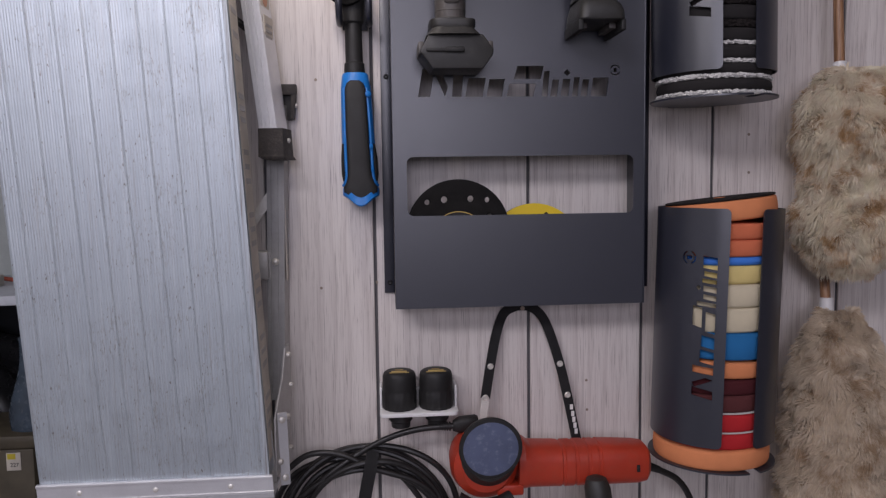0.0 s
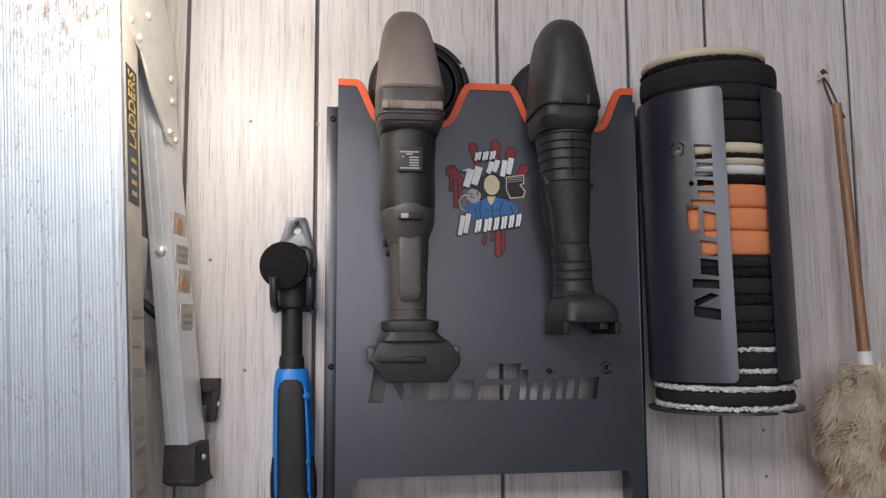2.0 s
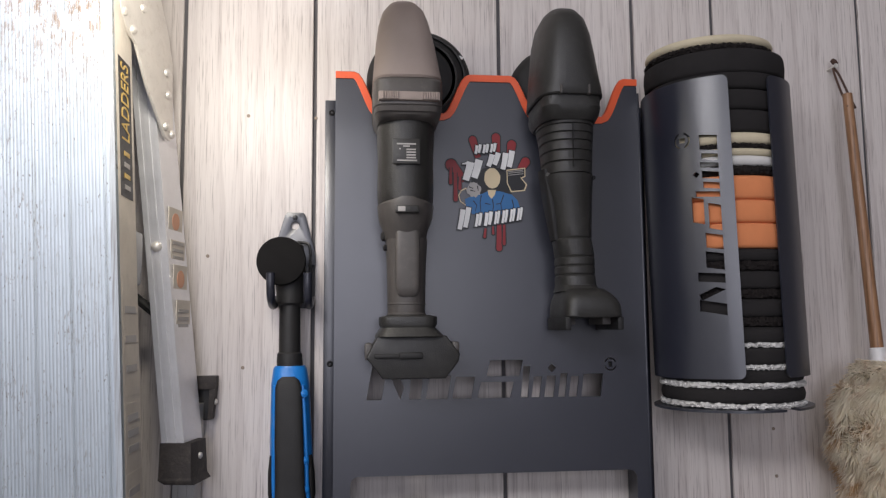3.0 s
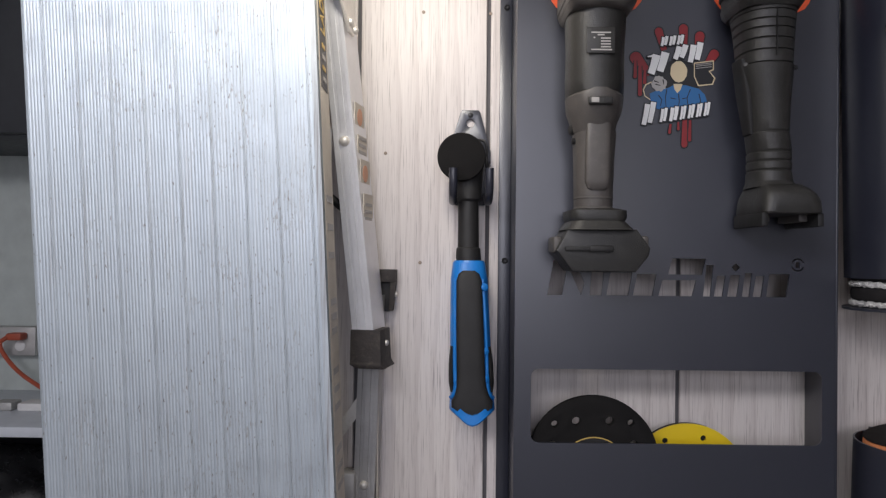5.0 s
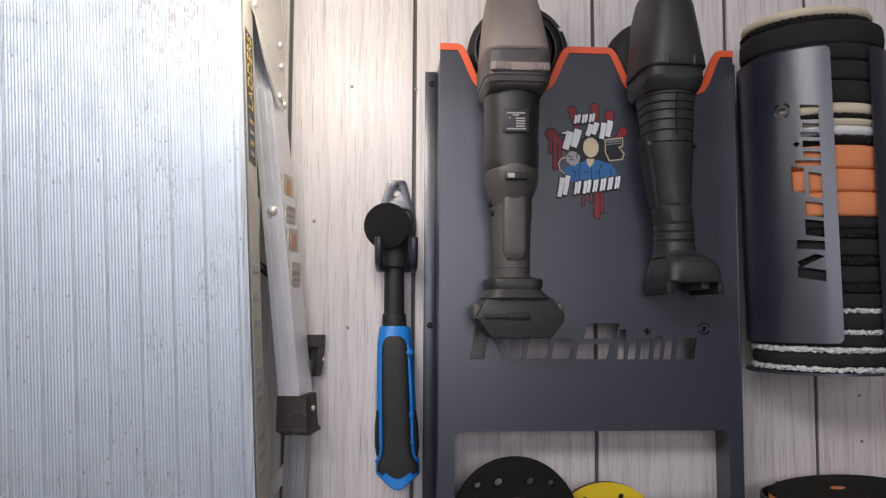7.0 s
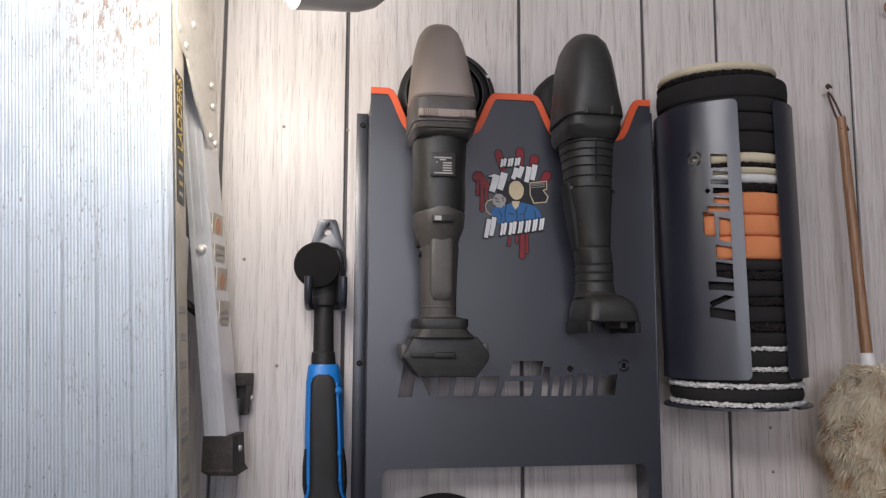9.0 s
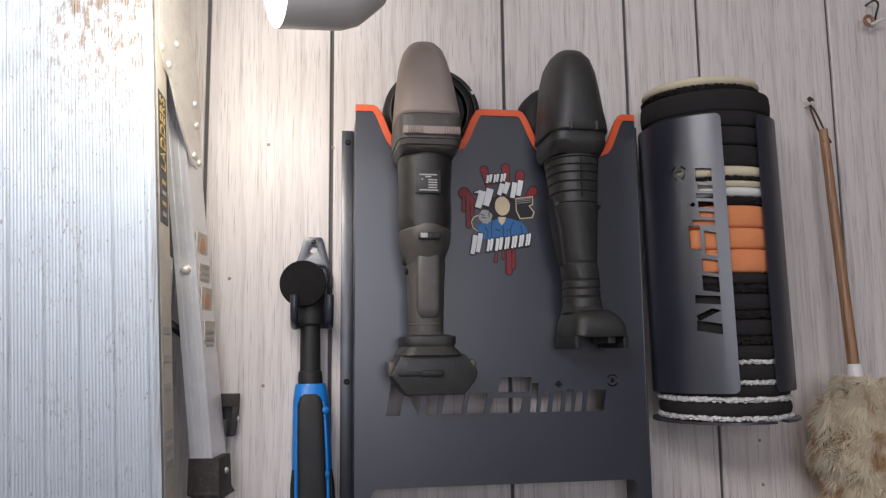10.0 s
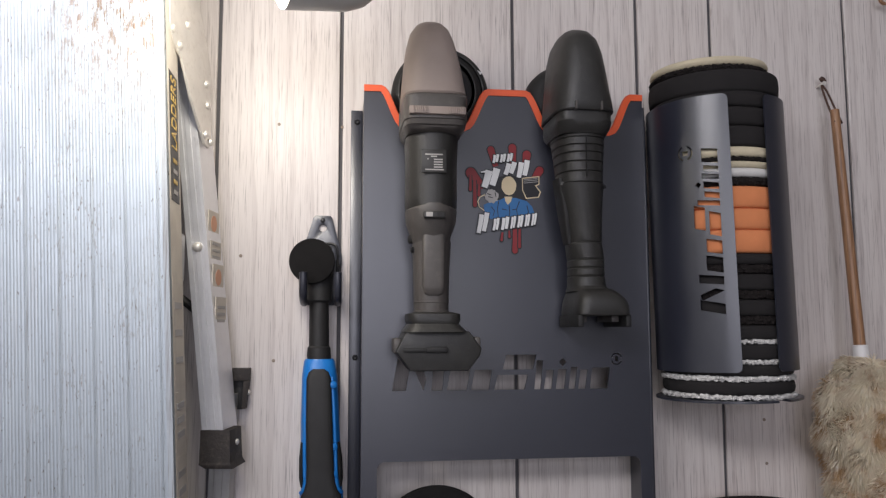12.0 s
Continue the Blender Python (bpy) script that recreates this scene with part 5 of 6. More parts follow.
for x in (-0.1368, -0.1012):
    part("prong", tube(smooth_path([(x, 0.992, 1.404), (x, 0.965, 1.397), (x, 0.945, 1.402), (x, 0.938, 1.412), (x, 0.936, 1.428)], 6), 0.0042, 12), POWDER, hook, "rubber-coated prong")
part("wire_bail", tube(smooth_path([(-0.1290, 0.990, 1.462), (-0.110, 0.986, 1.463), (-0.1025, 0.984, 1.457), (-0.1020, 0.984, 1.43)], 6), 0.0016, 8), SCREW, hook)

wand = thing("detail_polisher", (-0.115, 0.96, 1.174), "slim detail polisher with blue and black handle and round black head", "polisher")
part("round_head", turned((-0.1272, 0.957, 1.4425), (0, -1, 0), [(0, 0.020), (0.003, 0.0232), (0.006, 0.0242), (0.012, 0.0242), (0.0135, 0.0236), (0.0140, 0.022)], seg=48), DISCBLACK, wand, "round black velcro face")
part("gear_head", loft([(1.464, -0.121, 0.967, 0.008, 0.008), (1.460, -0.121, 0.967, 0.014, 0.013), (1.435, -0.1205, 0.966, 0.0165, 0.015), (1.412, -0.1195, 0.963, 0.0138, 0.0138), (1.401, -0.1195, 0.962, 0.0132, 0.0132), (1.3985, -0.1195, 0.962, 0.0108, 0.0108)], seg=28), RUBBER, wand)
part("shaft", loft([(1.399, -0.1195, 0.962, 0.0104, 0.0104), (1.352, -0.119, 0.961, 0.0108, 0.0108), (1.3505, -0.119, 0.961, 0.0122, 0.0122), (1.343, -0.119, 0.961, 0.0128, 0.0128), (1.338, -0.1185, 0.961, 0.0128, 0.0128)], seg=28), RUBBER, wand)
hsec = [(1.3385, -0.1183, 0.961, 0.0148, 0.014), (1.336, -0.1183, 0.961, 0.0164, 0.0155), (1.320, -0.1178, 0.961, 0.0188, 0.0175), (1.27, -0.1165, 0.961, 0.0203, 0.019), (1.225, -0.1150, 0.961, 0.0213, 0.0195), (1.196, -0.1140, 0.961, 0.0218, 0.020), (1.190, -0.1138, 0.961, 0.0210, 0.0195)]
part("handle", loft(hsec, seg=40, power=2.4), BLUEP, wand, "blue plastic handle shell")
gsec = [(1.3285, -0.1185, 0.9465, 0.006, 0.003), (1.3250, -0.1185, 0.9462, 0.0105, 0.0040), (1.318, -0.1183, 0.9456, 0.0128, 0.0052), (1.27, -0.1170, 0.9440, 0.0138, 0.0058), (1.225, -0.1155, 0.9435, 0.0142, 0.0062), (1.212, -0.1149, 0.9435, 0.0150, 0.0064), (1.204, -0.1145, 0.9436, 0.0172, 0.0070), (1.1985, -0.1142, 0.9438, 0.0208, 0.0075), (1.1925, -0.1142, 0.9442, 0.0205, 0.0072)]
bm = loft(gsec, seg=36, power=3.0)
for v in bm.verts:
    if v.co.z < 1.20:
        v.co.z -= 0.0058 * (1 + math.cos(min(1.0, abs(v.co.x + 0.1142) / 0.0225) * math.pi))
part("grip", bm, RUBBER, wand, "black rubber grip")
cap = [(1.1985, -0.1140, 0.961, 0.0200, 0.0235), (1.1975, -0.1140, 0.961, 0.0226, 0.0258), (1.1885, -0.1138, 0.961, 0.0230, 0.0262), (1.1870, -0.1138, 0.961, 0.0214, 0.025), (1.1865, -0.1138, 0.961, 0.0150, 0.018)]
bm = loft(cap, seg=48, power=2.8)
for v in bm.verts:
    d = min(1.0, abs(v.co.x + 0.1139) / 0.0225)
    v.co.z -= 0.0062 * (1 + math.cos(d * math.pi))
part("end_cap", bm, BLUEP, wand, "blue scalloped end cap")
for z in (1.312, 1.248, 1.220):
    part("rib", turned((-0.1170 + (1.3 - z) * 0.02 + 0.0138, 0.9460, z), (0.35, -1, 0), [(0, 0.0042), (0.0030, 0.0036), (0.004, 0.0014)], seg=14), BLUEP, wand)
for s in (-1, 1):
    rim = smooth_path([(-0.1183 + s * 0.0135, 0.9475, 1.320), (-0.1170 + s * 0.0150, 0.9466, 1.28), (-0.1158 + s * 0.0158, 0.9462, 1.235), (-0.1150 + s * 0.0160, 0.9460, 1.212), (-0.1145 + s * 0.0185, 0.9475, 1.2035), (-0.1142 + s * 0.0212, 0.952, 1.2005)], 6)
    part("rim", tube(rim, 0.0021, 10), BLUEP, wand)
    part("side_grip", loft([(1.252, -0.1160 + s * 0.0185, 0.957, 0.0020, 0.008), (1.235, -0.1154 + s * 0.0192, 0.957, 0.0034, 0.011), (1.215, -0.1148 + s * 0.0196, 0.957, 0.0034, 0.010), (1.206, -0.1145 + s * 0.0196, 0.957, 0.002, 0.007)], seg=20), RUBBER, wand)

wand.location += Vector((-0.0015, 0.008, -0.0015))


# ---- small tray with two black caps ----
tray = thing("cap_tray", (-0.049, WALL_Y, 0.905), "small white plastic wall tray with raised rim", "tray")
bm = moved(flat_plate([rounded(-0.098, 0.0015, 0.938, 0.9985, 0.008)], 0.005, 0.0008), Matrix.Translation((0, 0, 0.9105)))
part("tray_floor", bm, WHITEP, tray)
part("back_rim", box(-0.098, 0.0015, 0.9945, 0.9995, 0.912, 0.932, 0.002), WHITEP, tray)
for x0 in (-0.098, -0.0015):
    part("side_rim", box(x0, x0 + 0.003, 0.965, 0.9955, 0.912, 0.940, 0.001), WHITEP, tray)
for x in (-0.0725, -0.0255):
    t = thing("black_canister", (x, 0.965, 0.913), "ribbed black plastic cap with faded yellow print on the tray", "canister", "black caps on the tray")
    bm = bmesh.new()
    rings = []
    for s, rr in ((0.9125, 0.0200), (0.9145, 0.0212), (0.935, 0.0216), (0.9375, 0.0212), (0.939, 0.0216), (0.955, 0.0212), (0.9595, 0.0198), (0.9615, 0.0170)):
        rings.append([Vector((x + (rr + (0.0006 if (i // 2) % 2 and s < 0.937 else 0)) * math.cos(2 * math.pi * i / 60), 0.965 + (rr + (0.0006 if (i // 2) % 2 and s < 0.937 else 0)) * math.sin(2 * math.pi * i / 60), s)) for i in range(60)])
    part("body", add_rings(bm, rings), RUBBER, t, angle=40)
    top = part("top_print", box(x - 0.010, x + 0.010, 0.9580, 0.9625, 0.9613, 0.9619), INK_GOLD, t, "faded yellow print")
    part("print_bar", box(x - 0.0125, x + 0.0125, 0.9530, 0.9550, 0.9613, 0.9619), INK_GOLD, t)
    part("print_bar", box(x - 0.005, x + 0.005, 0.9680, 0.9692, 0.9613, 0.9619), INK_GOLD, t)
    part("stub", turned((x + 0.001, 0.962, 0.9085), (0, 0, -1), [(0, 0.0155), (0.010, 0.015), (0.012, 0.0125), (0.019, 0.012)], seg=12), RUBBER, t)


# ---- corded orange polisher hanging in a webbing strap ----
strap = thing("hanging_strap", (0.09, WALL_Y, 1.03), "black webbing hanging strap with snaps", "strap")
path = smooth_path([(0.040, 0.975, 0.918), (0.0475, 0.981, 0.958), (0.057, 0.988, 1.000), (0.067, 0.991, 1.026), (0.080, 0.992, 1.035), (0.093, 0.992, 1.037), (0.106, 0.992, 1.034), (0.119, 0.991, 1.022), (0.129, 0.988, 1.000), (0.141, 0.984, 0.960), (0.150, 0.978, 0.918), (0.163, 0.972, 0.850)], 8)
part("webbing", tube(path, 0, flat=(0.0062, 0.0012, (0, -1, 0))), WEB, strap)
part("end_tab", tube([(0.0402, 0.9745, 0.920), (0.035, 0.970, 0.885), (0.033, 0.965, 0.862)], 0, flat=(0.0050, 0.0012, (0, -1, 0))), GREYWEB, strap, "grey webbing end")
for x, y, z in ((0.0478, 0.980, 0.9595), (0.0400, 0.974, 0.9195), (0.1410, 0.982, 0.9595), (0.1500, 0.977, 0.9185)):
    part("snap", turned((x, y - 0.001, z), (0, -1, 0), [(0, 0.0042), (0.0012, 0.0040), (0.0020, 0.0030), (0.0012, 0.0022), (0.0012, 0.0010)], seg=18), STEEL, strap)
for z in (0.903, 0.894, 0.886, 0.878, 0.870):
    part("print_bar", box(0.1525 + (0.903 - z) * 0.19, 0.1565 + (0.903 - z) * 0.19, 0.9720, 0.9732, z - 0.0034, z + 0.0034), INK_WHITE, strap)
hang = thing("strap_nail", (0.093, WALL_Y, 1.034), "steel nail holding the strap", "nail")
part("shank", turned((0.093, WALL_Y + 0.004, 1.0335), (0, -1, 0), [(0, 0.0015), (0.012, 0.0015), (0.0121, 0.003), (0.0135, 0.003)], seg=12), NAIL, hang)

rp = thing("corded_polisher", (0.10, 0.95, 0.815), "orange-red corded polisher with round blue-grey backing plate", "polisher")


def along_x(sections, seg=36, power=2.4):
    """Loft of upright sections turned to lie along x: (x, cy, cz, ry, rz)."""
    bm = bmesh.new()
    rings = []
    for s in sections:
        x, cy, cz, ry, rz = s[:5]
        p = 2.0 / (s[5] if len(s) > 5 else power)
        rings.append([Vector((x, cy + ry * math.copysign(abs(math.cos(a)) ** p, math.cos(a)), cz + rz * math.copysign(abs(math.sin(a)) ** p, math.sin(a)))) for a in (2 * math.pi * i / seg for i in range(seg))])
    return add_rings(bm, rings)


hs = [(0.072, 0.930, 0.863, 0.028, 0.029), (0.080, 0.930, 0.863, 0.030, 0.031), (0.088, 0.930, 0.861, 0.029, 0.0275), (0.120, 0.930, 0.860, 0.029, 0.027)]
for x in (0.126, 0.142, 0.158, 0.172):
    hs += [(x, 0.930, 0.8595, 0.029, 0.0268), (x + 0.001, 0.930, 0.8595, 0.0280, 0.0255), (x + 0.004, 0.930, 0.8595, 0.0280, 0.0255), (x + 0.005, 0.930, 0.8595, 0.029, 0.0268)]
hs += [(0.200, 0.930, 0.859, 0.029, 0.0262), (0.225, 0.930, 0.858, 0.028, 0.0255), (0.236, 0.930, 0.858, 0.026, 0.0235), (0.2405, 0.930, 0.858, 0.020, 0.018)]
part("motor_body", along_x(hs, power=3.0), ORANGEP, rp, angle=25)
part("switch", box(0.2195, 0.2235, 0.9000, 0.9030, 0.853, 0.862, 0.001), RUBBER, rp)
part("head", turned((0.0285, 0.965, 0.866), (0.05, -1, 0), [(0, 0.030), (0.010, 0.040), (0.040, 0.043), (0.055, 0.040), (0.064, 0.030)], seg=44), ORANGEP, rp)
part("gear_case", turned((0.034, 0.912, 0.879), (0.0, -1, 0), [(0, 0.034), (0.012, 0.0345), (0.016, 0.030), (0.022, 0.025)], seg=36), BLACKP, rp)
bp = part("backing_plate", turned((0.0335, 0.897, 0.8985), (0, -1, -0.06), [(0, 0.026), (0.004, 0.034), (0.009, 0.0375), (0.014, 0.0385), (0.0155, 0.0375), (0.0158, 0.0335)], seg=52), RUBBER, rp, "black rubber backing plate rim")
part("velcro_face", turned((0.0335, 0.8825, 0.8976), (0, -1, -0.06), [(0, 0.0335), (0.0016, 0.0333), (0.0018, 0.032)], seg=52), PLATEBLUE, bp, "scuffed blue-grey velcro face")
part("side_handle", add_loft(bmesh.new(), [(0.8535, 0.1655, 0.894, 0.006, 0.006), (0.851, 0.1655, 0.893, 0.0125, 0.011), (0.840, 0.1665, 0.892, 0.0160, 0.015), (0.822, 0.1685, 0.890, 0.0165, 0.016), (0.795, 0.176, 0.888, 0.0175, 0.017), (0.74, 0.192, 0.886, 0.019, 0.018)], seg=28), BLACKP, rp, "dark side handle")
part("lower_handle", tube(smooth_path([(-0.005, 0.905, 0.826), (0.015, 0.900, 0.818), (0.045, 0.900, 0.820), (0.062, 0.905, 0.826)], 6), 0.011, 14), RUBBER, rp, "black front grip")
bk = part("gear_bracket", box(0.044, 0.078, 0.905, 0.935, 0.828, 0.842, 0.003), ORANGEP, rp)
part("cord_guard", tube([(0.238, 0.935, 0.850), (0.262, 0.938, 0.840)], 0.0065, 12, 0.0045), RUBBER, rp)
part("cord", tube(smooth_path([(0.262, 0.938, 0.840), (0.288, 0.945, 0.824), (0.306, 0.95, 0.800), (0.318, 0.955, 0.765), (0.32, 0.955, 0.70), (0.30, 0.96, 0.62)], 8), 0.0042, 10), CABLE, rp)

rp.location.z -= 0.0145

# ---- coiled extension lead ----
lead = thing("extension_lead", (-0.13, WALL_Y, 0.60), "coiled black rubber extension lead hanging on the wall", "extension lead")
part("plug", along_x([(-0.006, 0.945, 0.893, 0.006, 0.0065), (0.002, 0.945, 0.894, 0.009, 0.010), (0.022, 0.946, 0.895, 0.010, 0.0105), (0.026, 0.946, 0.895, 0.008, 0.009)], 20, 3.0), RUBBER, lead, "black moulded plug")
for k in range(5):
    part("strain_ring", turned((-0.009 - 0.0032 * k, 0.945, 0.8925), (-1, 0, 0), [(0, 0.0058 - 0.0003 * k), (0.0018, 0.0058 - 0.0003 * k)], seg=16), RUBBER, lead)
rng = random.Random(11)
tail = smooth_path([(-0.006, 0.945, 0.8925), (-0.045, 0.950, 0.889), (-0.085, 0.955, 0.878), (-0.125, 0.957, 0.858), (-0.170, 0.955, 0.828), (-0.215, 0.96, 0.785), (-0.24, 0.965, 0.73)], 8)
part("cord", tube(tail, 0.0040, 12), CABLE, lead)
for k in range(9):
    cx = -0.118 + rng.uniform(-0.012, 0.012)
    cz = 0.742 + rng.uniform(-0.014, 0.010)
    rx, rz = 0.105 + rng.uniform(-0.010, 0.012), 0.112 + rng.uniform(-0.018, 0.012)
    ph, wob = rng.uniform(0, 6.28), rng.uniform(-0.010, 0.010)
    yy = 0.994 - 0.0052 * k
    pts = [Vector((cx + rx * math.cos(a) + wob * math.sin(2 * a + ph), yy + 0.004 * math.sin(3 * a + ph), cz + rz * math.sin(a) + wob * math.cos(3 * a + ph) * 0.6)) for a in (2 * math.pi * i / 72 for i in range(73))]
    part("loop", tube(pts, 0.0039, 10), CABLE, lead)
part("cord", tube(smooth_path([(-0.222, 0.962, 0.835), (-0.190, 0.958, 0.858), (-0.150, 0.955, 0.858), (-0.105, 0.952, 0.838), (-0.055, 0.952, 0.820), (-0.028, 0.954, 0.795), (-0.015, 0.956, 0.75)], 8), 0.0039, 12), CABLE, lead)
part("tie_strap", tube(smooth_path([(-0.108, 0.949, 0.862), (-0.112, 0.943, 0.84), (-0.120, 0.942, 0.80), (-0.126, 0.945, 0.75)], 6), 0, flat=(0.008, 0.0014, (0, -1, 0))), WEB, lead, "black tie strap")


# ---- lambswool dusters ----
def wool_bundle(name_parent, cx, cy, z0, z1, profile, mat, seed, count, gap=0.0):
    rng = random.Random(seed)
    bm = bmesh.new()
    n = 26
    def radius(s):
        f = s * (len(profile) - 1)
        i = min(int(f), len(profile) - 2)
        return profile[i] + (profile[i + 1] - profile[i]) * (f - i)
    secs = []
    for k in range(n + 1):
        s = k / n
        r = max(0.002, radius(s) - 0.012)
        z = z0 + 0.004 + (z1 - z0 - 0.008) * s
        ring = []
        for i in range(40):
            a = 2 * math.pi * i / 40
            q = noise.noise(Vector((math.cos(a) * 2.2, math.sin(a) * 2.2, z * 34 + seed)))
            ring.append(Vector((cx + (r + 0.007 * q) * math.cos(a), cy + min(0.058, r + 0.007 * q) * math.sin(a), z)))
        secs.append(ring)
    add_rings(bm, secs)
    me = bpy.data.meshes.new("tmp")
    verts, faces = [], []
    for k in range(count):
        s = rng.random()
        a = rng.uniform(0, 2 * math.pi)
        if math.sin(a) > 0.55:
            a = -a
        z = z0 + (z1 - z0) * s
        q = noise.noise(Vector((math.cos(a) * 2.2, math.sin(a) * 2.2, z * 34 + seed)))
        r = max(0.002, radius(s) - 0.010 + 0.007 * q)
        base = Vector((cx + r * math.cos(a), cy + r * math.sin(a), z))
        swirl = Vector((noise.noise(base * 46 + Vector((5, 0, seed))), noise.noise(base * 46 + Vector((0, 9, seed))), noise.noise(base * 46 + Vector((0, 3, seed + 7))) - 0.25))
        out = Vector((math.cos(a), math.sin(a), (0.9 if s > 0.9 else (-0.9 if s < 0.1 else 0))))
        d = (out * 0.55 + swirl * 1.35 + Vector((rng.uniform(-0.25, 0.25), rng.uniform(-0.25, 0.25), rng.uniform(-0.25, 0.25)))).normalized()
        length = rng.uniform(0.007, 0.015)
        curl = swirl.cross(d) * 0.5 + Vector((0, 0, -0.35))
        side = d.cross(Vector((0.3, 0.8, 0.5))).normalized()
        up = side.cross(d)
        w = rng.uniform(0.0005, 0.0011)
        i0 = len(verts)
        for f, ww in ((0.0, 1.0), (0.55, 0.8)):
            p = base + d * length * f + curl * length * f * f
            for j in range(3):
                an = 2 * math.pi * j / 3
                verts.append(p + (side * math.cos(an) + up * math.sin(an)) * w * ww)
        verts.append(base + d * length + curl * length)
        for j in range(3):
            k2 = (j + 1) % 3
            faces.append((i0 + j, i0 + k2, i0 + 3 + k2, i0 + 3 + j))
            faces.append((i0 + 3 + j, i0 + 3 + k2, i0 + 6))
    me.from_pydata([tuple(v) for v in verts], [], faces)
    bm.from_mesh(me)
    bpy.data.meshes.remove(me)
    return part("wool_head", bm, mat, name_parent, "fluffy lambswool head", angle=80)


d1 = thing("wool_duster", (0.51, WALL_Y, 1.08), "tan lambswool duster with wooden handle and leather loop", "duster", "wool dusters")
part("handle", tube([(0.4940, 0.968, 1.632), (0.5015, 0.955, 1.335)], 0.0052, 16, 0.0066), WOOD, d1, "plain wooden handle")
part("ferrule", turned((0.5011, 0.955, 1.349), (0.03, -0.05, -1), [(0, 0.0072), (0.001, 0.0082), (0.018, 0.0088), (0.024, 0.0100)], seg=24), WHITEP, d1, "white plastic ferrule")
part("leather_loop", tube(smooth_path([(0.4915, 0.964, 1.616), (0.4905, 0.975, 1.640), (0.4925, 0.988, 1.668), (0.4965, 0.984, 1.660), (0.5005, 0.975, 1.634), (0.5000, 0.964, 1.615)], 6), 0.0013, 8), LEATHER, d1, "brown leather loop")
part("knot", turned((0.4900, 0.986, 1.678), (0.6, 0, -0.5), [(0, 0.0025), (0.004, 0.0034), (0.008, 0.0022)], seg=10), LEATHER, d1)
wool_bundle(d1, 0.501, 0.930, 1.083, 1.334, [0.032, 0.055, 0.067, 0.071, 0.065, 0.060, 0.062, 0.070, 0.073, 0.069, 0.060, 0.042], WOOL, 5, 44000)
nail1 = thing("hook_nail", (0.4930, WALL_Y, 1.671), "small nail holding the duster loop", "nail", "wall nails")
part("shank", turned((0.4930, WALL_Y + 0.004, 1.6705), (0, -1, 0), [(0, 0.0012), (0.020, 0.0012), (0.0201, 0.0026), (0.0212, 0.0026)], seg=12), STEEL, nail1)
d2 = thing("wool_duster", (0.495, WALL_Y, 0.66), "long greyish lambswool duster with wooden handle", "duster", "wool dusters")
part("handle", tube([(0.4985, 0.990, 1.20), (0.4950, 0.958, 1.02)], 0.0055, 16, 0.0066), WOOD, d2, "plain wooden handle")
part("ferrule", turned((0.4958, 0.960, 1.042), (-0.01, -0.05, -1), [(0, 0.0072), (0.001, 0.0082), (0.016, 0.0090), (0.022, 0.0110)], seg=24), WHITEP, d2, "white plastic ferrule")
wool_bundle(d2, 0.4945, 0.930, 0.66, 1.030, [0.045, 0.063, 0.071, 0.073, 0.073, 0.073, 0.071, 0.071, 0.069, 0.067, 0.061, 0.047, 0.028], WOOL_GREY, 9, 44000)
nail2 = thing("hook_nail", (0.4985, WALL_Y, 1.198), "small nail behind the duster handle", "nail", "wall nails")
part("shank", turned((0.4985, WALL_Y + 0.004, 1.198), (0, -1, 0), [(0, 0.0012), (0.012, 0.0012), (0.0121, 0.0026), (0.013, 0.0026)], seg=12), STEEL, nail2)

# small hanging ring near the top of the boards
hang2 = thing("screw_hook", (0.583, WALL_Y, 1.79), "small dark screw hook with a wooden ring", "hook")
part("wire", tube(smooth_path([(0.592, WALL_Y + 0.003, 1.812), (0.592, 0.985, 1.812), (0.590, 0.975, 1.802), (0.588, 0.978, 1.79), (0.592, 0.985, 1.786)], 6), 0.0013, 8), SCREW, hang2)
ring_pts = [Vector((0.582 + 0.006 * math.cos(a), 0.984, 1.784 + 0.006 * math.sin(a))) for a in (2 * math.pi * i / 24 for i in range(25))]
part("wooden_ring", tube(ring_pts, 0.0022, 8), WOOD, hang2)
part("cross_pin", tube([(0.583, 0.982, 1.778), (0.604, 0.985, 1.788)], 0.0018, 8), WHITEP, hang2)

# nails in the boards
for x, z in ((-0.170, 1.601), (-0.209, 1.450), (-0.171, 1.334), (0.404, 1.260), (0.405, 1.209), (-0.0985, 1.600), (-0.171, 1.066), (0.182, 0.931), (0.183, 0.890), (-0.0985, 1.072)):
    t = solid("board_nail", turned((x, WALL_Y + 0.003, z), (0, -1, 0), [(0, 0.0012), (0.0029, 0.0012), (0.0030, 0.0019), (0.0036, 0.0018), (0.0038, 0.0009)], seg=12), NAIL, "small dull nail head in the wall board", "nail", (x, WALL_Y, z), "wall nails")


# ---- white wall lamp at the top ----
lamp = thing("wall_lamp", (-0.03, WALL_Y, 1.80), "white tubular wall lamp, switched on", "lamp")
M, AX = LAMP_MOUTH, LAMP_AXIS
bm = bmesh.new()
add_turned(bm, M, -AX, [(0.0, 0.0365), (-0.0015, 0.0370), (-0.0015, 0.0383), (0.0, 0.0387), (0.053, 0.0387), (0.067, 0.035), (0.085, 0.022), (0.090, 0.018), (0.088, 0.016), (0.067, 0.030), (0.052, 0.0365), (0.002, 0.0365)], seg=48)
part("shade", bm, LAMPWHITE, lamp, "white enamelled tubular shade", angle=50)
part("bulb", turned(M - AX * 0.046, AX, [(0, 0.012), (0.004, 0.026), (0.012, 0.031), (0.018, 0.032), (0.021, 0.029), (0.023, 0.018)], seg=32), glow, lamp, "glowing white bulb")
neck = M - AX * 0.087
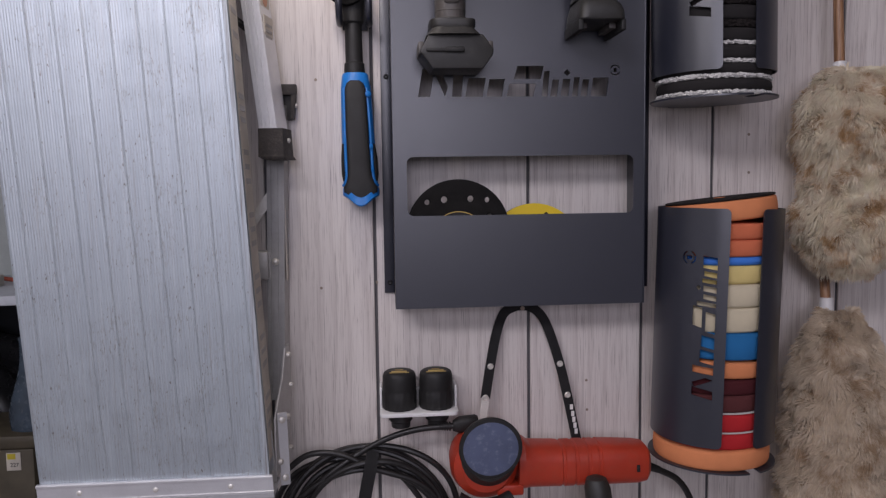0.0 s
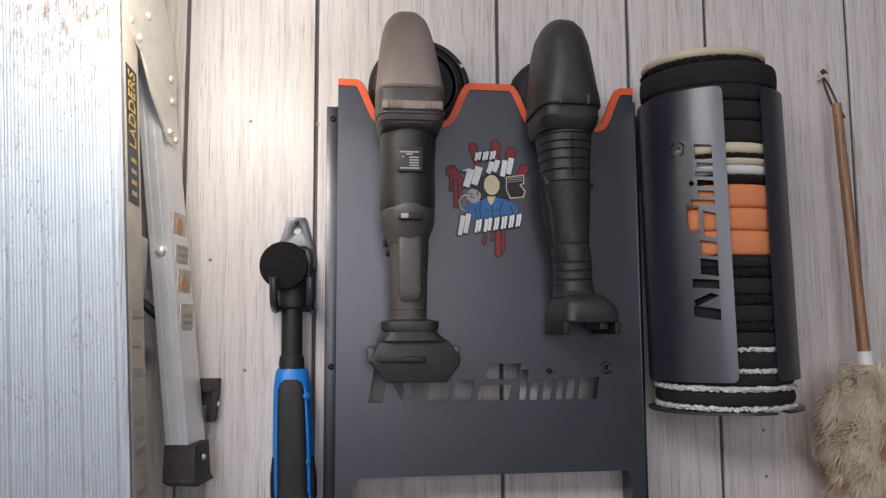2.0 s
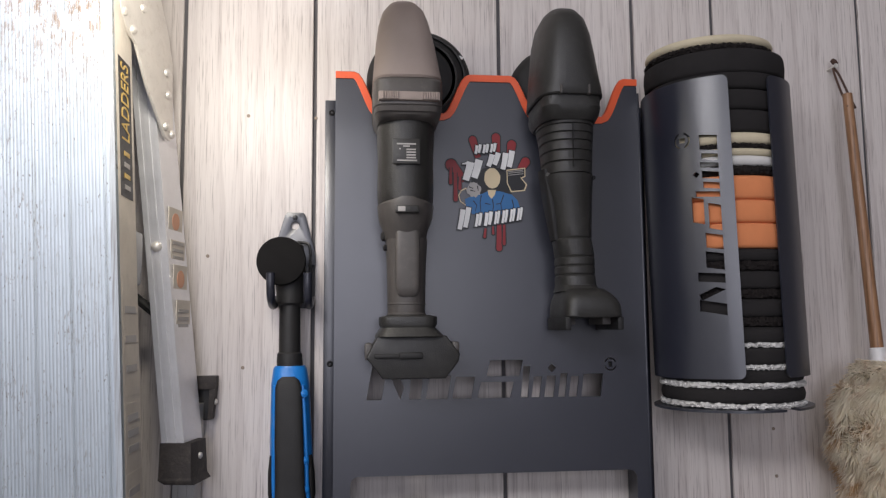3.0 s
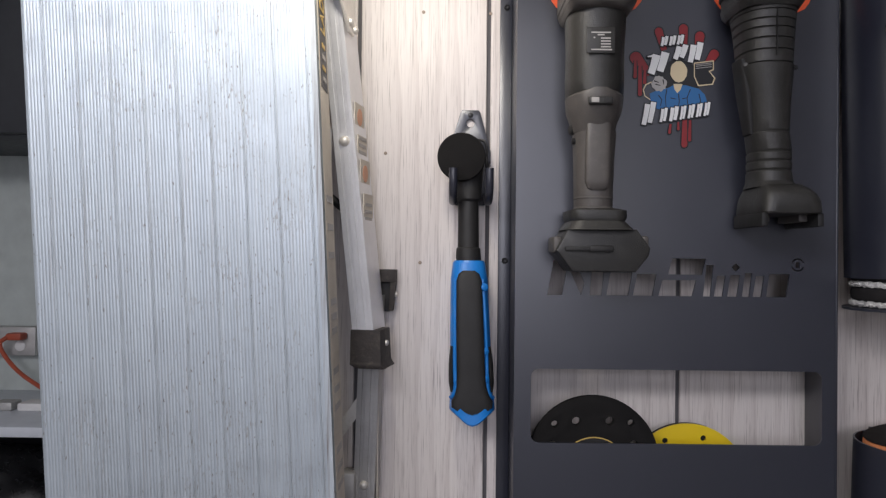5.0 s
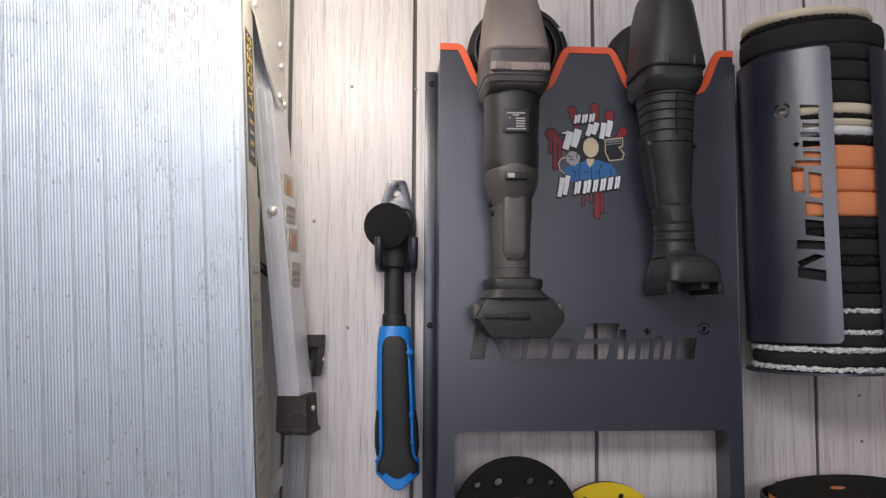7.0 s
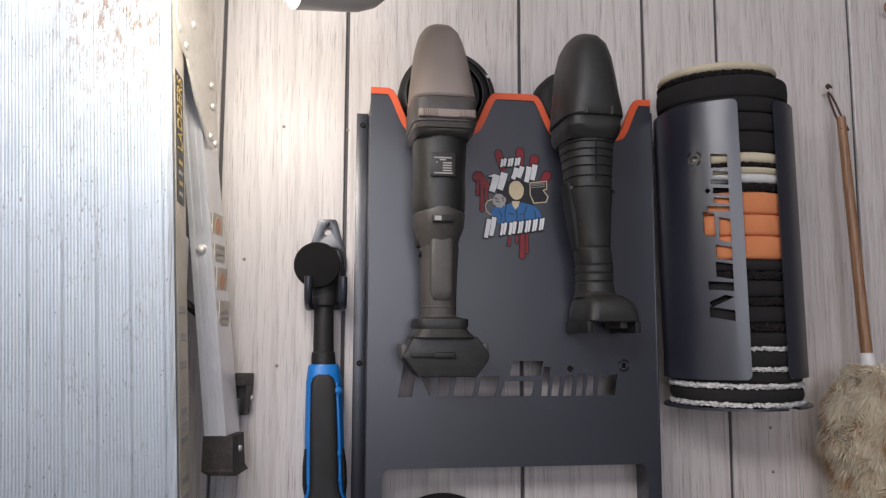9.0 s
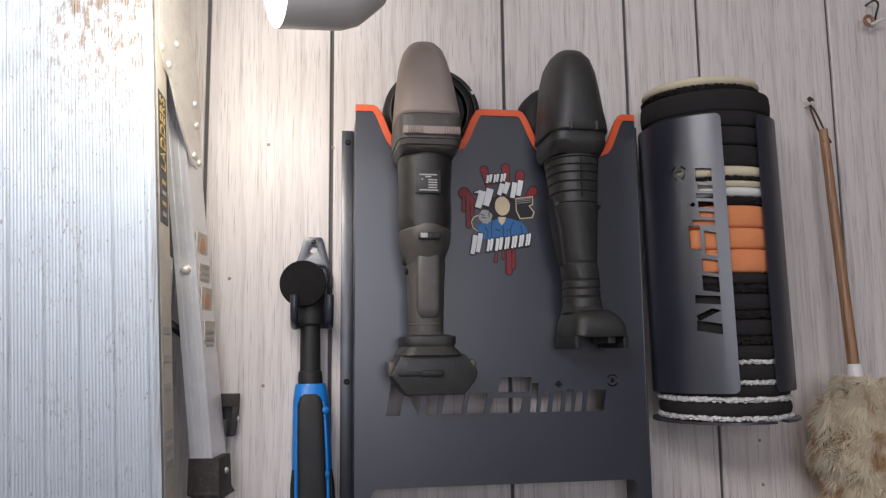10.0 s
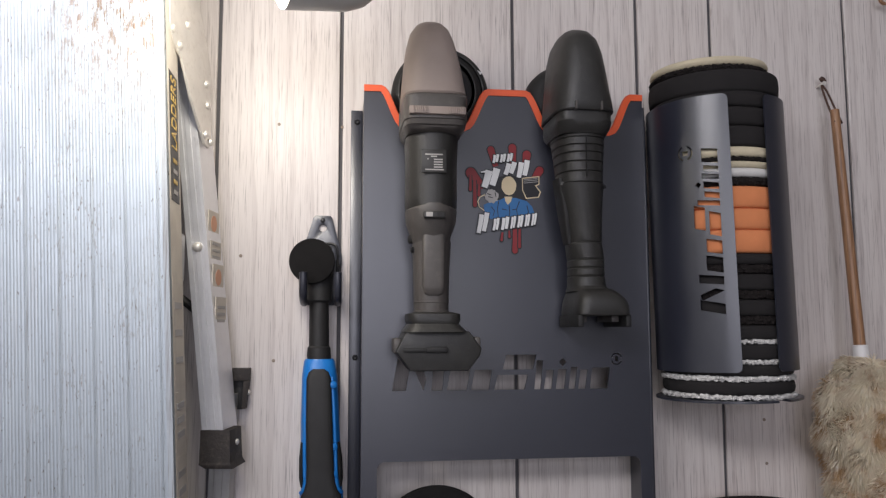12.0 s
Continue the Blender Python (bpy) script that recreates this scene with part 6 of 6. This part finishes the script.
part("arm", tube(smooth_path([neck, neck + Vector((0.03, 0.012, 0.012)), neck + Vector((0.055, 0.030, 0.05)), neck + Vector((0.060, 0.075, 0.12)), (neck.x + 0.06, WALL_Y - 0.004, 1.93)], 8), 0.011, 16), LAMPWHITE, lamp, "white bent arm")
part("wall_plate", turned((neck.x + 0.06, WALL_Y - 0.0002, 1.93), (0, -1, 0), [(0, 0.038), (0.010, 0.038), (0.016, 0.030), (0.018, 0.012)], seg=32), LAMPWHITE, lamp)


# ---- bench and clutter glimpsed beyond the partition ----
bench = thing("workbench", (-1.2, 2.15, 0.0), "white-topped workbench against the far wall", "workbench")
part("worktop", box(-2.1, -0.75, 1.93, 2.40, 0.916, 0.940, 0.003), BENCH, bench, "white laminate worktop")
part("front_leg", box(-0.83, -0.78, 1.97, 2.02, 0, 0.916, 0.003), DARKBOX, bench)
part("front_leg", box(-2.08, -2.03, 1.97, 2.02, 0, 0.916, 0.003), DARKBOX, bench)
part("back_panel", box(-2.08, -0.78, 2.36, 2.395, 0.1, 0.916), DARKBOX, bench)
cab = thing("wall_cabinet", (-1.4, 2.2, 1.62), "dark grey wall cabinet above the bench", "cabinet")
part("body", box(-2.15, -0.75, 2.02, 2.40, 1.62, 2.3, 0.003), DARKBOX, cab)
part("door", box(-2.14, -1.46, 1.998, 2.018, 1.625, 2.295, 0.003), DARKBOX, cab)
part("door", box(-1.445, -0.76, 1.998, 2.018, 1.625, 2.295, 0.003), DARKBOX, cab)
out = thing("outlet_box", (-1.38, 2.40, 1.05), "grey metal outlet box on the far wall", "outlet")
part("box", box(-1.46, -1.320, 2.36, 2.3995, 1.044, 1.127, 0.004), ALU_OLD, out)
for x in (-1.363, -1.425):
    part("socket", turned((x, 2.362, 1.073), (0, -1, 0), [(0, 0.015), (0.004, 0.015), (0.005, 0.012)], seg=20), WHITEP, out)
cord = thing("red_extension_lead", (-1.30, 2.30, 0.94), "red power cord plugged into the outlet", "cord")
part("plug", box(-1.385, -1.340, 2.320, 2.358, 1.092, 1.112, 0.006), REDCORD, cord)
part("cord", tube(smooth_path([(-1.380, 2.325, 1.102), (-1.392, 2.31, 1.085), (-1.374, 2.30, 1.055), (-1.325, 2.28, 1.015), (-1.26, 2.25, 0.985), (-1.18, 2.21, 0.960), (-1.10, 2.2, 0.947)], 8), 0.0060, 10), REDCORD, cord)
for k, (x, w, h, mt) in enumerate(((-1.262, 0.050, 0.022, ALU_OLD), (-1.190, 0.066, 0.020, WHITEP), (-1.130, 0.045, 0.030, PAPER))):
    t = solid("small_box", box(x - w / 2, x + w / 2, 2.10, 2.10 + w, 0.9405, 0.9405 + h, 0.004), mt, ("small grey tin on the bench", "small white plastic box on the bench", "small paper carton on the bench")[k], "box", (x, 2.12, 0.9405), "boxes on the bench")
rng = random.Random(4)
bag = thing("rubbish_bag", (-1.25, 2.1, 0.0), "bulging black plastic bag under the bench", "bag")
bm = bmesh.new()
bmesh.ops.create_icosphere(bm, subdivisions=5, radius=1.0)
for v in bm.verts:
    k = 1 + 0.10 * noise.noise(v.co * 2.5) + 0.035 * noise.noise(v.co * 8.0) + 0.03 * abs(noise.noise(Vector((v.co.x * 3, v.co.y * 3, v.co.z * 14))))
    v.co = Vector((-1.33 + v.co.x * 0.42 * k, 2.13 + v.co.y * 0.20 * k, max(0.0, 0.42 + v.co.z * 0.43 * k)))
part("film", bm, BAG, bag, angle=60)
case = thing("tool_case", (-0.98, 1.85, 0.0), "brown tool carton with a yellow and white numbered label", "carton")
part("body", box(-1.12, -0.905, 1.80, 2.0, 0.0, 0.600, 0.008), TOOLDARK, case)
part("lid", box(-1.124, -0.901, 1.796, 2.004, 0.600, 0.632, 0.006), TOOLDARK, case)
lb = part("label", box(-0.966, -0.934, 1.7975, 1.7995, 0.550, 0.592, 0.0005), PAPER, case, "white label with a yellow band")
part("yellow_band", box(-0.963, -0.945, 1.7965, 1.7974, 0.577, 0.590), YELLOWLABEL, lb)
part("lettering", moved(words("227", 0.013), Matrix.Translation((-0.948, 1.7970, 0.563)) @ UPRIGHT), INK_BLACK, lb, angle=60)
wrap = thing("plastic_bag", (-0.94, 1.86, 0.632), "crumpled blue-grey plastic bag standing on the carton", "bag")
rings = []
for k in range(15):
    f = k / 14
    z = 0.6325 + 0.218 * f
    half = 0.046 * (1 - 0.35 * f) + 0.010 * math.sin(5.5 * f + 0.6)
    rings.append([Vector((-0.926 + (half + 0.004 * noise.noise(Vector((math.cos(a) * 2, math.sin(a) * 2, z * 22)))) * math.cos(a), 1.862 + 0.8 * half * math.sin(a), z)) for a in (2 * math.pi * q / 28 for q in range(28))])
part("film", add_rings(bmesh.new(), rings), BLUEBAG, wrap, angle=60)


# ---- wall boards, each on its own ----
for a, b in zip(GROOVES, GROOVES[1:]):
    g = 0.0021
    ob = part("plank", box(a + g, b - g, WALL_Y, WALL_Y + 0.0045, 0.0, 2.4, 0.0009, 1), PLANK, wall_north, origin=((a + b) / 2, WALL_Y, 0.0))
